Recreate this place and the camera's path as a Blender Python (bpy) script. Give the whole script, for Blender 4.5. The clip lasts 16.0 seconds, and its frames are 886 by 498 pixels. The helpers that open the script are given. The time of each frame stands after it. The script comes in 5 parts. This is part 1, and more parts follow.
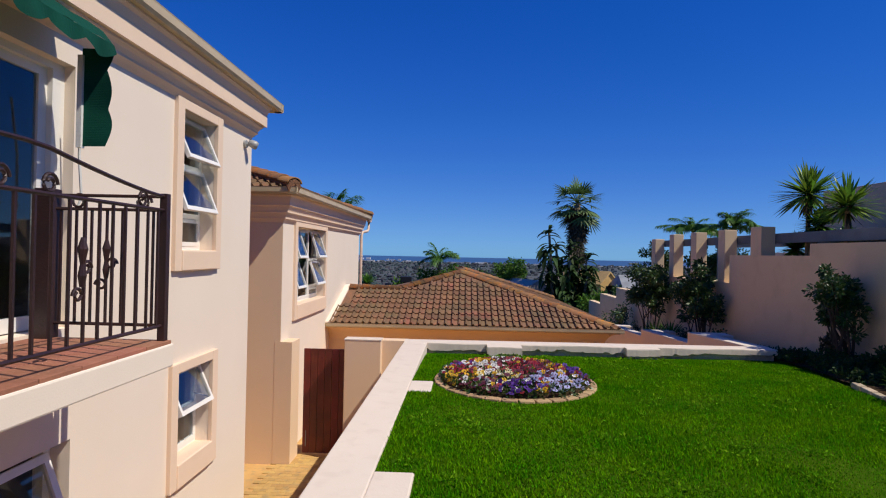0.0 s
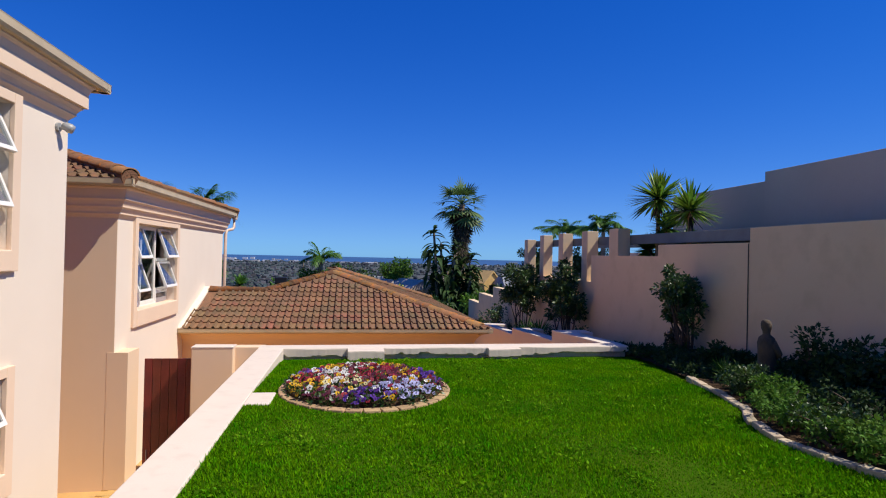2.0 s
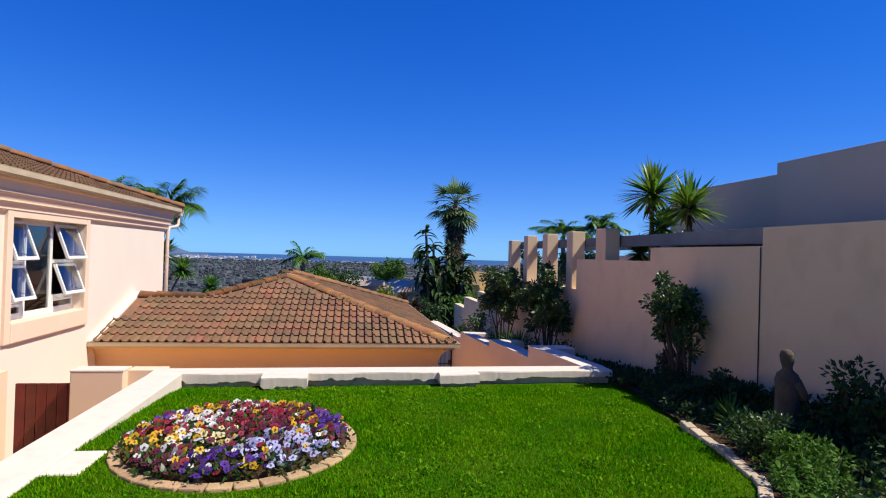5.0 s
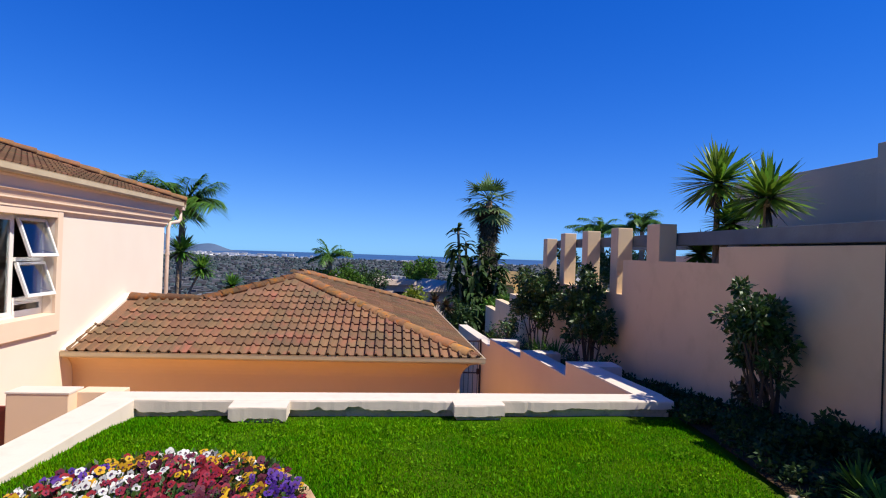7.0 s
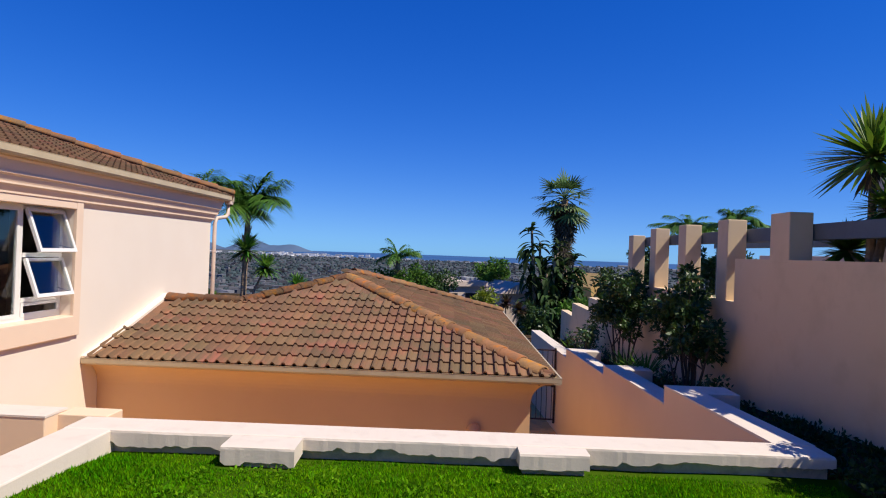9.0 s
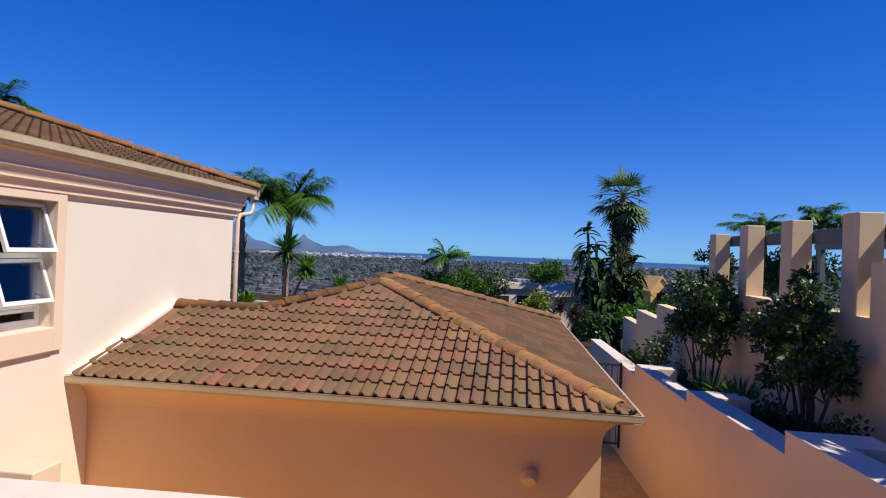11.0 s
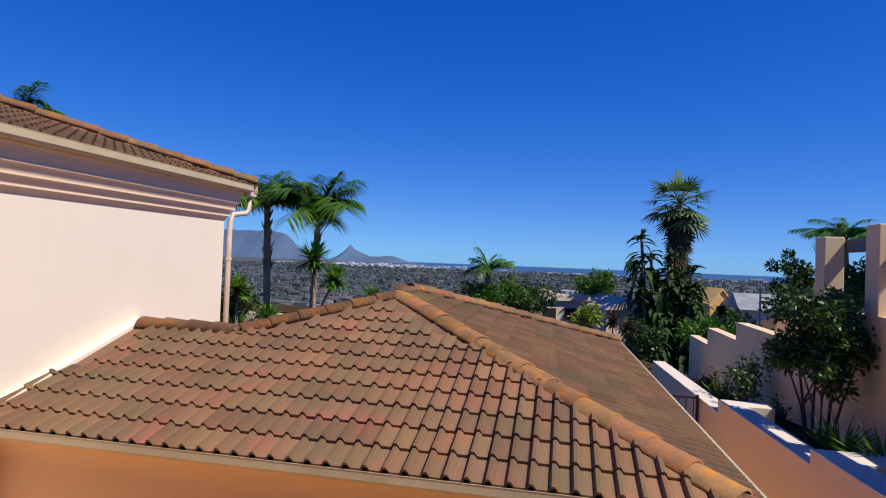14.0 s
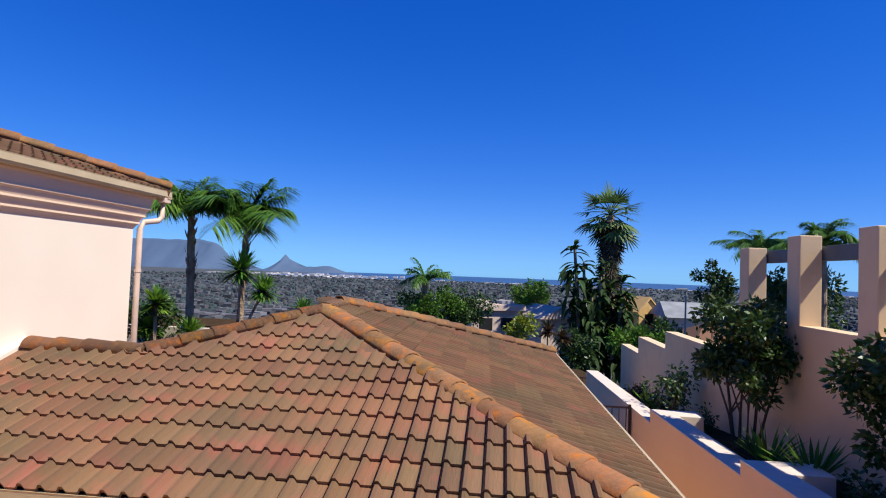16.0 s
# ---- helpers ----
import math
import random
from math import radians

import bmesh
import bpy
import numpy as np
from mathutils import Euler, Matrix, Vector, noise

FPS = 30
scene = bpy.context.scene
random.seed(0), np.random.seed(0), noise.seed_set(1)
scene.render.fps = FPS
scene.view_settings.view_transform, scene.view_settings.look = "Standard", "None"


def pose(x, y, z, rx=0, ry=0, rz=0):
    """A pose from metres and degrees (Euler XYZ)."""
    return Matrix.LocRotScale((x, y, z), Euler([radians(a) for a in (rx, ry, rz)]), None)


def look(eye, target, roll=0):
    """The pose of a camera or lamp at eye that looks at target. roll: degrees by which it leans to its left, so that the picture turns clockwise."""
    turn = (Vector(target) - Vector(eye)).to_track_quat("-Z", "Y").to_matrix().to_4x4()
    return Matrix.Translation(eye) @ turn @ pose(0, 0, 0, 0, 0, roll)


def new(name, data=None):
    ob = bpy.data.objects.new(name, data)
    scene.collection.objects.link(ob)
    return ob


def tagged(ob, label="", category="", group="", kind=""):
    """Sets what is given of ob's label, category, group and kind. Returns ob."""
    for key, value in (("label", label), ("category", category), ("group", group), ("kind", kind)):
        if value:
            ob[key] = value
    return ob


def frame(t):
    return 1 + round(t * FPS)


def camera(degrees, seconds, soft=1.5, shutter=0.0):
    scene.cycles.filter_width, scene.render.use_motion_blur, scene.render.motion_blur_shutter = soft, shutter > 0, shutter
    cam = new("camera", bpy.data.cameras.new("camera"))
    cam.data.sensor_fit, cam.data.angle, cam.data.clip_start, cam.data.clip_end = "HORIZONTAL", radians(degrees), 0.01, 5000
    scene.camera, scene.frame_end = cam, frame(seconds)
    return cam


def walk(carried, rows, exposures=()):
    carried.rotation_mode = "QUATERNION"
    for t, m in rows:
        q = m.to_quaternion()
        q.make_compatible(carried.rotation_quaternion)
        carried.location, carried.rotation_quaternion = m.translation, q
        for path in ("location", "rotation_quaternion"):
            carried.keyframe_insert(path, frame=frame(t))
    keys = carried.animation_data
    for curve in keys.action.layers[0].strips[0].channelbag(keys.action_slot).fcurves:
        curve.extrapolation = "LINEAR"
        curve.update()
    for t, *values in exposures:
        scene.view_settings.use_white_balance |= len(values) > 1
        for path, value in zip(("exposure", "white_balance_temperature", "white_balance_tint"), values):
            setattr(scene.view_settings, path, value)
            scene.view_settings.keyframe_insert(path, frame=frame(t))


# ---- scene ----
cam = camera(75.1, 16.0, soft=1.1)
PATH = [
    (0, (2.987, -12.579, 1.457), (2.914, -10.58, 1.47), 1.2),
    (0.5, (3.057, -12.585, 1.459), (3.091, -10.585, 1.474), 1.3),
    (1, (3.138, -12.531, 1.463), (3.287, -10.537, 1.48), 1.3),
    (1.5, (3.287, -12.414, 1.481), (3.52, -10.428, 1.499), 1.4),
    (2, (3.436, -12.267, 1.475), (3.742, -10.29, 1.495), 1.3),
    (2.5, (3.653, -12.065, 1.495), (3.981, -10.092, 1.516), 1.4),
    (3, (3.812, -11.849, 1.5), (4.146, -9.877, 1.522), 1.4),
    (3.5, (3.965, -11.593, 1.517), (4.305, -9.622, 1.54), 1.4),
    (4, (4.149, -11.317, 1.521), (4.483, -9.346, 1.544), 1.5),
    (6.5, (4.802, -9.62, 1.575), (5.022, -7.633, 1.589), 1.9),
    (7, (4.891, -9.216, 1.555), (5.072, -7.224, 1.568), 2.0),
    (7.5, (4.96, -8.837, 1.535), (5.075, -6.841, 1.548), 2.1),
    (8, (5.019, -8.458, 1.528), (5.075, -6.459, 1.538), 2.1),
    (8.5, (5.095, -8.066, 1.521), (5.086, -6.066, 1.53), 2.1),
    (9, (5.13, -7.679, 1.491), (5.056, -5.681, 1.499), 2.1),
    (11.5, (5.106, -5.748, 1.492), (4.807, -3.771, 1.495), 2.2),
    (12, (5.088, -5.381, 1.481), (4.741, -3.411, 1.483), 2.2),
    (12.5, (5.045, -5.03, 1.473), (4.68, -3.063, 1.476), 2.2),
    (13, (5.055, -4.706, 1.464), (4.66, -2.745, 1.47), 2.1),
    (13.5, (5.031, -4.405, 1.451), (4.622, -2.448, 1.465), 2.2),
    (14, (5.02, -4.072, 1.443), (4.614, -2.114, 1.478), 2.2),
    (14.5, (5.04, -3.816, 1.431), (4.639, -1.857, 1.49), 2.3),
    (15, (5.061, -3.746, 1.427), (4.68, -1.784, 1.491), 2.2),
    (15.5, (5.047, -3.722, 1.429), (4.744, -1.747, 1.501), 2.3),
    (16, (5.047, -3.717, 1.462), (4.852, -1.728, 1.54), 2.1),
]
walk(cam, [(t, look(eye, target, roll)) for t, eye, target, roll in PATH],
     [(0, -0.14), (1.5, 0.02), (3.5, 0.34), (7, 0.36), (9, 0.18), (12.5, 0.14), (14, 0.12), (15.3, 0.2), (16, 0.34)])

# ---- light ----
SUN = Vector((1.0, -0.36, 1.42)).normalized()
world = bpy.data.worlds.new("sky")
scene.world = world
world.use_nodes = True
wn = world.node_tree
for n in list(wn.nodes):
    wn.nodes.remove(n)
sky = wn.nodes.new("ShaderNodeTexSky")
sky.sky_type, sky.sun_disc = "NISHITA", False
sky.sun_elevation = math.asin(SUN.z)
sky.sun_rotation = math.atan2(SUN.x, SUN.y)
sky.altitude, sky.air_density, sky.dust_density, sky.ozone_density = 200, 0.65, 0.0, 3.0
hsv = wn.nodes.new("ShaderNodeHueSaturation")
hsv.inputs["Saturation"].default_value = 1.35
bg = wn.nodes.new("ShaderNodeBackground")
bg.inputs["Strength"].default_value = 0.15
wout = wn.nodes.new("ShaderNodeOutputWorld")
wn.links.new(sky.outputs[0], hsv.inputs["Color"])
deep = wn.nodes.new("ShaderNodeMix")
deep.data_type, deep.blend_type = "RGBA", "MULTIPLY"
deep.inputs[0].default_value = 1.0
deep.inputs[7].default_value = (0.58, 0.7, 1.65, 1)
wn.links.new(hsv.outputs[0], deep.inputs[6])
# soft limit, so that the horizon stays blue
scaled = wn.nodes.new("ShaderNodeVectorMath")
scaled.operation = "DIVIDE"
scaled.inputs[1].default_value = (2.0, 6.5, 9.5)
raised = wn.nodes.new("ShaderNodeVectorMath")
raised.operation = "ADD"
raised.inputs[1].default_value = (1, 1, 1)
limited = wn.nodes.new("ShaderNodeVectorMath")
limited.operation = "DIVIDE"
wn.links.new(deep.outputs[2], scaled.inputs[0])
wn.links.new(scaled.outputs[0], raised.inputs[0])
wn.links.new(deep.outputs[2], limited.inputs[0])
wn.links.new(raised.outputs[0], limited.inputs[1])
wn.links.new(limited.outputs[0], bg.inputs[0])
wn.links.new(bg.outputs[0], wout.inputs[0])
sun_data = bpy.data.lights.new("sun", "SUN")
sun_data.energy, sun_data.angle, sun_data.color = 5.0, radians(0.5), (1.0, 0.94, 0.82)
sun_ob = new("sun", sun_data)
sun_ob.matrix_world = look(SUN * 60, (0, 0, 0))


# ---- materials ----
def mat(name, base, second=None, rough=0.7, fine=40.0, coarse=2.0, bump=0.2, metal=0.0, stain=None, island=0.0, rand=0.0, spec=0.5, mix=0.5, dist=0.02, translucent=0.0, streak=0.0, pan_shade=0.0):
    m = bpy.data.materials.new(name)
    m.use_nodes = True
    nt = m.node_tree
    N, L = nt.nodes, nt.links
    p = N["Principled BSDF"]
    p.inputs["Roughness"].default_value, p.inputs["Metallic"].default_value = rough, metal
    p.inputs["Specular IOR Level"].default_value = spec
    co = N.new("ShaderNodeTexCoord")

    def noise_at(scale, detail=4.0):
        t = N.new("ShaderNodeTexNoise")
        t.inputs["Scale"].default_value, t.inputs["Detail"].default_value = scale, detail
        L.new(co.outputs["Object"], t.inputs["Vector"])
        return t
    geo = N.new("ShaderNodeNewGeometry")
    second = second or tuple(c * 0.82 for c in base)

    def mixed(fac, a, b):
        x = N.new("ShaderNodeMix")
        x.data_type = "RGBA"
        for sock, val in ((x.inputs[0], fac), (x.inputs[6], a), (x.inputs[7], b)):
            if isinstance(val, (tuple, float, int)):
                sock.default_value = (*val, 1) if isinstance(val, tuple) else val
            else:
                L.new(val, sock)
        return x.outputs[2]

    def ramp(src, lo, hi, top=1.0):
        r = N.new("ShaderNodeMapRange")
        r.inputs["From Min"].default_value, r.inputs["From Max"].default_value, r.inputs["To Max"].default_value = lo, hi, top
        L.new(src, r.inputs["Value"])
        return r.outputs[0]
    a, b = noise_at(coarse), noise_at(fine)
    L.new(geo.outputs["Position"], a.inputs["Vector"])
    if streak:
        long_way = N.new("ShaderNodeMapping")
        long_way.inputs["Scale"].default_value = (1, streak, 1)
        L.new(co.outputs["Object"], long_way.inputs["Vector"])
        L.new(long_way.outputs[0], b.inputs["Vector"])
    col = mixed(ramp(a.outputs[0], 0.35, 0.65, mix * 2 if mix < 0.5 else 1.0), base, second)
    col = mixed(ramp(b.outputs[0], 0.3, 0.75, 0.35), col, second)
    if stain:
        c = noise_at(coarse * 2.7, 6.0)
        L.new(geo.outputs["Position"], c.inputs["Vector"])
        col = mixed(ramp(c.outputs[0], 0.52, 0.68), col, stain)
    if pan_shade:
        # shadow lines painted in the pans between rolls, every 0.15 m across a tile
        split = N.new("ShaderNodeSeparateXYZ")
        L.new(co.outputs["Object"], split.inputs[0])
        wrap = N.new("ShaderNodeMath")
        wrap.operation = "PINGPONG"
        wrap.inputs[1].default_value = 0.075
        move = N.new("ShaderNodeMath")
        move.inputs[1].default_value = 0.113
        L.new(split.outputs[0], move.inputs[0])
        L.new(move.outputs[0], wrap.inputs[0])
        lumpy = N.new("ShaderNodeMath")
        lumpy.operation = "MULTIPLY_ADD"
        lumpy.inputs[1].default_value = 0.03
        L.new(b.outputs[0], lumpy.inputs[0])
        L.new(wrap.outputs[0], lumpy.inputs[2])
        col = mixed(ramp(lumpy.outputs[0], 0.075, 0.03, pan_shade), col, tuple(c * 0.3 for c in second))
    if island or rand:
        v = N.new("ShaderNodeHueSaturation")
        if island:
            src = geo.outputs["Random Per Island"]
        else:
            info = N.new("ShaderNodeObjectInfo")
            src = info.outputs["Random"]
        k = island or rand
        r = N.new("ShaderNodeMapRange")
        r.inputs["To Min"].default_value, r.inputs["To Max"].default_value = 1 - k, 1 + k
        L.new(src, r.inputs["Value"])
        L.new(r.outputs[0], v.inputs["Value"])
        h = N.new("ShaderNodeMapRange")
        h.inputs["To Min"].default_value, h.inputs["To Max"].default_value = 0.5 - k * 0.05, 0.5 + k * 0.05
        mul = N.new("ShaderNodeMath")
        mul.operation = "FRACT"
        m10 = N.new("ShaderNodeMath")
        m10.operation = "MULTIPLY"
        m10.inputs[1].default_value = 7.31
        L.new(src, m10.inputs[0])
        L.new(m10.outputs[0], mul.inputs[0])
        L.new(mul.outputs[0], h.inputs["Value"])
        L.new(h.outputs[0], v.inputs["Hue"])
        L.new(col, v.inputs["Color"])
        col = v.outputs[0]
    L.new(col, p.inputs["Base Color"])
    if bump:
        bn = N.new("ShaderNodeBump")
        bn.inputs["Strength"].default_value, bn.inputs["Distance"].default_value = bump, dist
        L.new(b.outputs[0], bn.inputs["Height"])
        L.new(bn.outputs[0], p.inputs["Normal"])
    if translucent:
        tr = N.new("ShaderNodeBsdfTranslucent")
        L.new(col, tr.inputs["Color"])
        ms = N.new("ShaderNodeMixShader")
        ms.inputs[0].default_value = translucent
        L.new(p.outputs[0], ms.inputs[1])
        L.new(tr.outputs[0], ms.inputs[2])
        L.new(ms.outputs[0], N["Material Output"].inputs[0])
    return m


def glass_mat(name, tint, rough=0.02):
    m = bpy.data.materials.new(name)
    m.use_nodes = True
    N, L = m.node_tree.nodes, m.node_tree.links
    p = N["Principled BSDF"]
    p.inputs["Base Color"].default_value = (*tint, 1)
    p.inputs["Roughness"].default_value = rough
    p.inputs["Transmission Weight"].default_value = 1.0
    p.inputs["IOR"].default_value = 1.5
    return m


PLASTER = mat("cream_plaster", (0.805, 0.685, 0.56), (0.775, 0.65, 0.525), 0.85, 90, 1.3, 0.12, dist=0.006, mix=0.4)
# deeper orange plaster copy: warm bounce light in shade is put into its colour
PEACH_BOUNCE = mat("peach_bounce_plaster", (0.72, 0.45, 0.235), (0.68, 0.42, 0.215), 0.85, 90, 1.2, 0.12, dist=0.006, mix=0.4)
TRIM = mat("cornice_paint", (0.8, 0.6, 0.435), (0.76, 0.565, 0.41), 0.75, 60, 2, 0.06, dist=0.004, mix=0.4)
MAUVE = mat("mauve_plaster", (0.76, 0.56, 0.34), (0.71, 0.52, 0.31), 0.88, 60, 0.9, 0.15, stain=(0.68, 0.495, 0.29), dist=0.006, mix=0.4)
# warmer plaster copy for faces the sun barely reaches, bounce light coloured in
CREAM_BOUNCE = mat("cream_bounce_plaster", (0.8, 0.58, 0.385), (0.765, 0.55, 0.36), 0.85, 90, 1.2, 0.12, dist=0.006, mix=0.4)
CAP = mat("white_wall_paint", (0.715, 0.605, 0.5), (0.69, 0.58, 0.475), 0.8, 50, 2.5, 0.2, stain=(0.66, 0.55, 0.45), dist=0.006, mix=0.4)
CAPSIDE = mat("shaded_chipped_plaster", (0.58, 0.48, 0.39), (0.42, 0.35, 0.28), 0.9, 30, 3, 0.6, stain=(0.36, 0.3, 0.24))
GREYWALL = mat("grey_plaster", (0.53, 0.43, 0.32), (0.47, 0.38, 0.28), 0.9, 30, 0.7, 0.15)
GUTTER = mat("beige_gutter_paint", (0.56, 0.44, 0.27), (0.48, 0.37, 0.22), 0.45, 40, 3, 0.05)
PIPE = mat("pipe_paint", (0.74, 0.56, 0.44), None, 0.5, 40, 3, 0.05)
TILE = mat("concrete_roof_tile", (0.265, 0.122, 0.058), (0.168, 0.106, 0.054), 0.92, 60, 1.1, 0.5, stain=(0.28, 0.108, 0.06), rand=0.17, dist=0.009, streak=0.14, pan_shade=0.38)
TILE2 = mat("concrete_roof_tile_rest", (0.2, 0.09, 0.045), (0.13, 0.09, 0.045), 0.9, 55, 2.2, 0.5, stain=(0.24, 0.08, 0.04), island=0.2, dist=0.006)
CAPTILE = mat("lichened_ridge_tile", (0.32, 0.15, 0.062), (0.2, 0.108, 0.05), 0.95, 22, 3.2, 0.5, stain=(0.42, 0.15, 0.022), rand=0.18, dist=0.016)
MORTAR = mat("ridge_mortar", (0.24, 0.11, 0.055), (0.17, 0.09, 0.05), 0.95, 40, 6, 0.8)
WHITE = mat("white_window_paint", (0.8, 0.77, 0.72), (0.76, 0.72, 0.66), 0.4, 30, 3, 0.03)
GLASS = glass_mat("window_glass", (0.75, 0.82, 0.85))
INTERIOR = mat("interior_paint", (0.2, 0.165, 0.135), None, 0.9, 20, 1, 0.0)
IRON = mat("wrought_iron", (0.025, 0.012, 0.012), (0.04, 0.016, 0.014), 0.45, 50, 6, 0.2)
GATEWOOD = mat("red_stained_wood", (0.15, 0.022, 0.012), (0.09, 0.014, 0.009), 0.5, 30, 3, 0.3, rand=0.2)
TERRACOTTA = mat("terracotta_tile", (0.36, 0.14, 0.08), (0.28, 0.11, 0.065), 0.7, 40, 4, 0.2, rand=0.15)
PAVER = mat("yellow_paver", (0.6, 0.38, 0.13), (0.5, 0.3, 0.1), 0.85, 60, 3, 0.4, stain=(0.42, 0.28, 0.12), rand=0.12)
LAWN = mat("lawn_soil", (0.035, 0.1, 0.004), (0.055, 0.1, 0.006), 1.0, 60, 1.5, 0.6, spec=0.0)
GRASS = mat("grass_blade", (0.056, 0.225, 0.002), (0.128, 0.3, 0.003), 0.95, 16, 1.7, 0.0, island=0.42, spec=0.0, translucent=0.4)
TUFT = mat("coarse_grass_leaf", (0.1, 0.27, 0.006), (0.14, 0.3, 0.01), 0.9, 6, 2, 0.0, island=0.35, spec=0.0, translucent=0.35)
SOIL = mat("dark_soil", (0.05, 0.032, 0.019), (0.075, 0.048, 0.028), 1.0, 40, 4, 0.8, dist=0.04, spec=0.0)
EDGEBRICK = mat("clay_edging", (0.5, 0.33, 0.17), (0.4, 0.25, 0.13), 0.9, 40, 5, 0.5, rand=0.18)
EDGESTONE = mat("pale_edging_stone", (0.52, 0.42, 0.28), (0.42, 0.33, 0.21), 0.9, 40, 5, 0.5, rand=0.18)
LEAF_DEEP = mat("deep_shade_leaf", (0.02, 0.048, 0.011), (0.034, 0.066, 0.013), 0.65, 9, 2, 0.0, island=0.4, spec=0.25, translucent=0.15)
LEAF = mat("dark_leaf", (0.03, 0.072, 0.014), (0.055, 0.1, 0.016), 0.42, 9, 2, 0.0, island=0.4, translucent=0.2)
LEAF_RED = mat("bronze_leaf", (0.1, 0.035, 0.02), (0.06, 0.06, 0.02), 0.4, 9, 2, 0.0, island=0.35, translucent=0.2)
LEAF_BRIGHT = mat("light_leaf", (0.07, 0.165, 0.018), (0.1, 0.2, 0.024), 0.65, 9, 2, 0.0, island=0.35, spec=0.2, translucent=0.3)
LEAF_YELLOW = mat("yellow_green_leaf", (0.28, 0.3, 0.02), (0.18, 0.25, 0.02), 0.5, 9, 2, 0.0, island=0.3, translucent=0.3)
PALMLEAF = mat("palm_leaf", (0.075, 0.19, 0.025), (0.12, 0.25, 0.03), 0.45, 9, 1, 0.0, island=0.35, translucent=0.35)
FANLEAF = mat("fan_palm_leaf", (0.08, 0.15, 0.04), (0.13, 0.19, 0.05), 0.5, 9, 1, 0.0, island=0.35, translucent=0.2)
YUCCALEAF = mat("yucca_leaf", (0.075, 0.19, 0.022), (0.17, 0.27, 0.025), 0.45, 4, 1.2, 0.0, island=0.35, translucent=0.3)
DRYLEAF = mat("dry_palm_skirt", (0.1, 0.075, 0.04), (0.06, 0.05, 0.03), 0.9, 9, 2, 0.0, island=0.4)
BARK = mat("palm_bark", (0.4, 0.29, 0.19), (0.24, 0.16, 0.1), 0.95, 14, 3, 0.9, dist=0.05)
TWIG = mat("brown_stem", (0.1, 0.065, 0.04), (0.06, 0.04, 0.03), 0.9, 20, 4, 0.5)
STONE = mat("weathered_statue_stone", (0.12, 0.085, 0.055), (0.06, 0.045, 0.03), 0.95, 25, 5, 0.6)
GREENCLOTH = mat("green_canvas", (0.0, 0.066, 0.04), (0.0, 0.045, 0.028), 0.85, 200, 3, 0.2, spec=0.2)
WHITECLOTH = mat("white_cloth", (0.75, 0.74, 0.7), None, 0.9, 80, 3, 0.2)
CURTAIN = mat("cream_curtain", (0.62, 0.55, 0.42), None, 0.9, 80, 3, 0.2, translucent=0.2)
LAMPGREY = mat("grey_lamp_casing", (0.33, 0.33, 0.32), None, 0.4, 30, 3, 0.05)
BLACK = mat("black_casing", (0.012, 0.012, 0.013), None, 0.5, 30, 3, 0.05)
BEAM = mat("blue_grey_beam", (0.13, 0.16, 0.17), (0.1, 0.12, 0.13), 0.7, 30, 3, 0.2)
REDSEAT = mat("red_upholstery", (0.55, 0.02, 0.015), None, 0.7, 80, 3, 0.2)
# aerial haze is put into the base colours of far ground, trees, houses
FARGROUND = mat("haze_tinted_plain", (0.042, 0.055, 0.056), (0.06, 0.066, 0.066), 1.0, 0.12, 0.012, 0.0, stain=(0.085, 0.085, 0.08))
FARTREE = mat("haze_tinted_tree", (0.03, 0.046, 0.05), (0.04, 0.058, 0.06), 1.0, 1, 0.05, 0.0, island=0.4)
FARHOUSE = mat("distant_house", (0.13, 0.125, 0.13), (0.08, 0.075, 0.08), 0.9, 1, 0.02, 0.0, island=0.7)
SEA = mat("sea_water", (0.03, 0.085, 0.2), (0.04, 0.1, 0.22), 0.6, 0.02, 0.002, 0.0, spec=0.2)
# distance haze is painted in as a blue base colour
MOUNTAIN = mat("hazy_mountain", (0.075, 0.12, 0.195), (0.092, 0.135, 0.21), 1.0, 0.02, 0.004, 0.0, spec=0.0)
ROOFGREY = mat("grey_slate_roof", (0.3, 0.31, 0.32), (0.2, 0.21, 0.22), 0.8, 6, 1, 0.3)
OCHRE = mat("ochre_wall", (0.6, 0.38, 0.14), None, 0.9, 20, 2, 0.1)
TANWALL = mat("tan_wall", (0.6, 0.47, 0.38), (0.53, 0.41, 0.33), 0.9, 20, 1, 0.1)


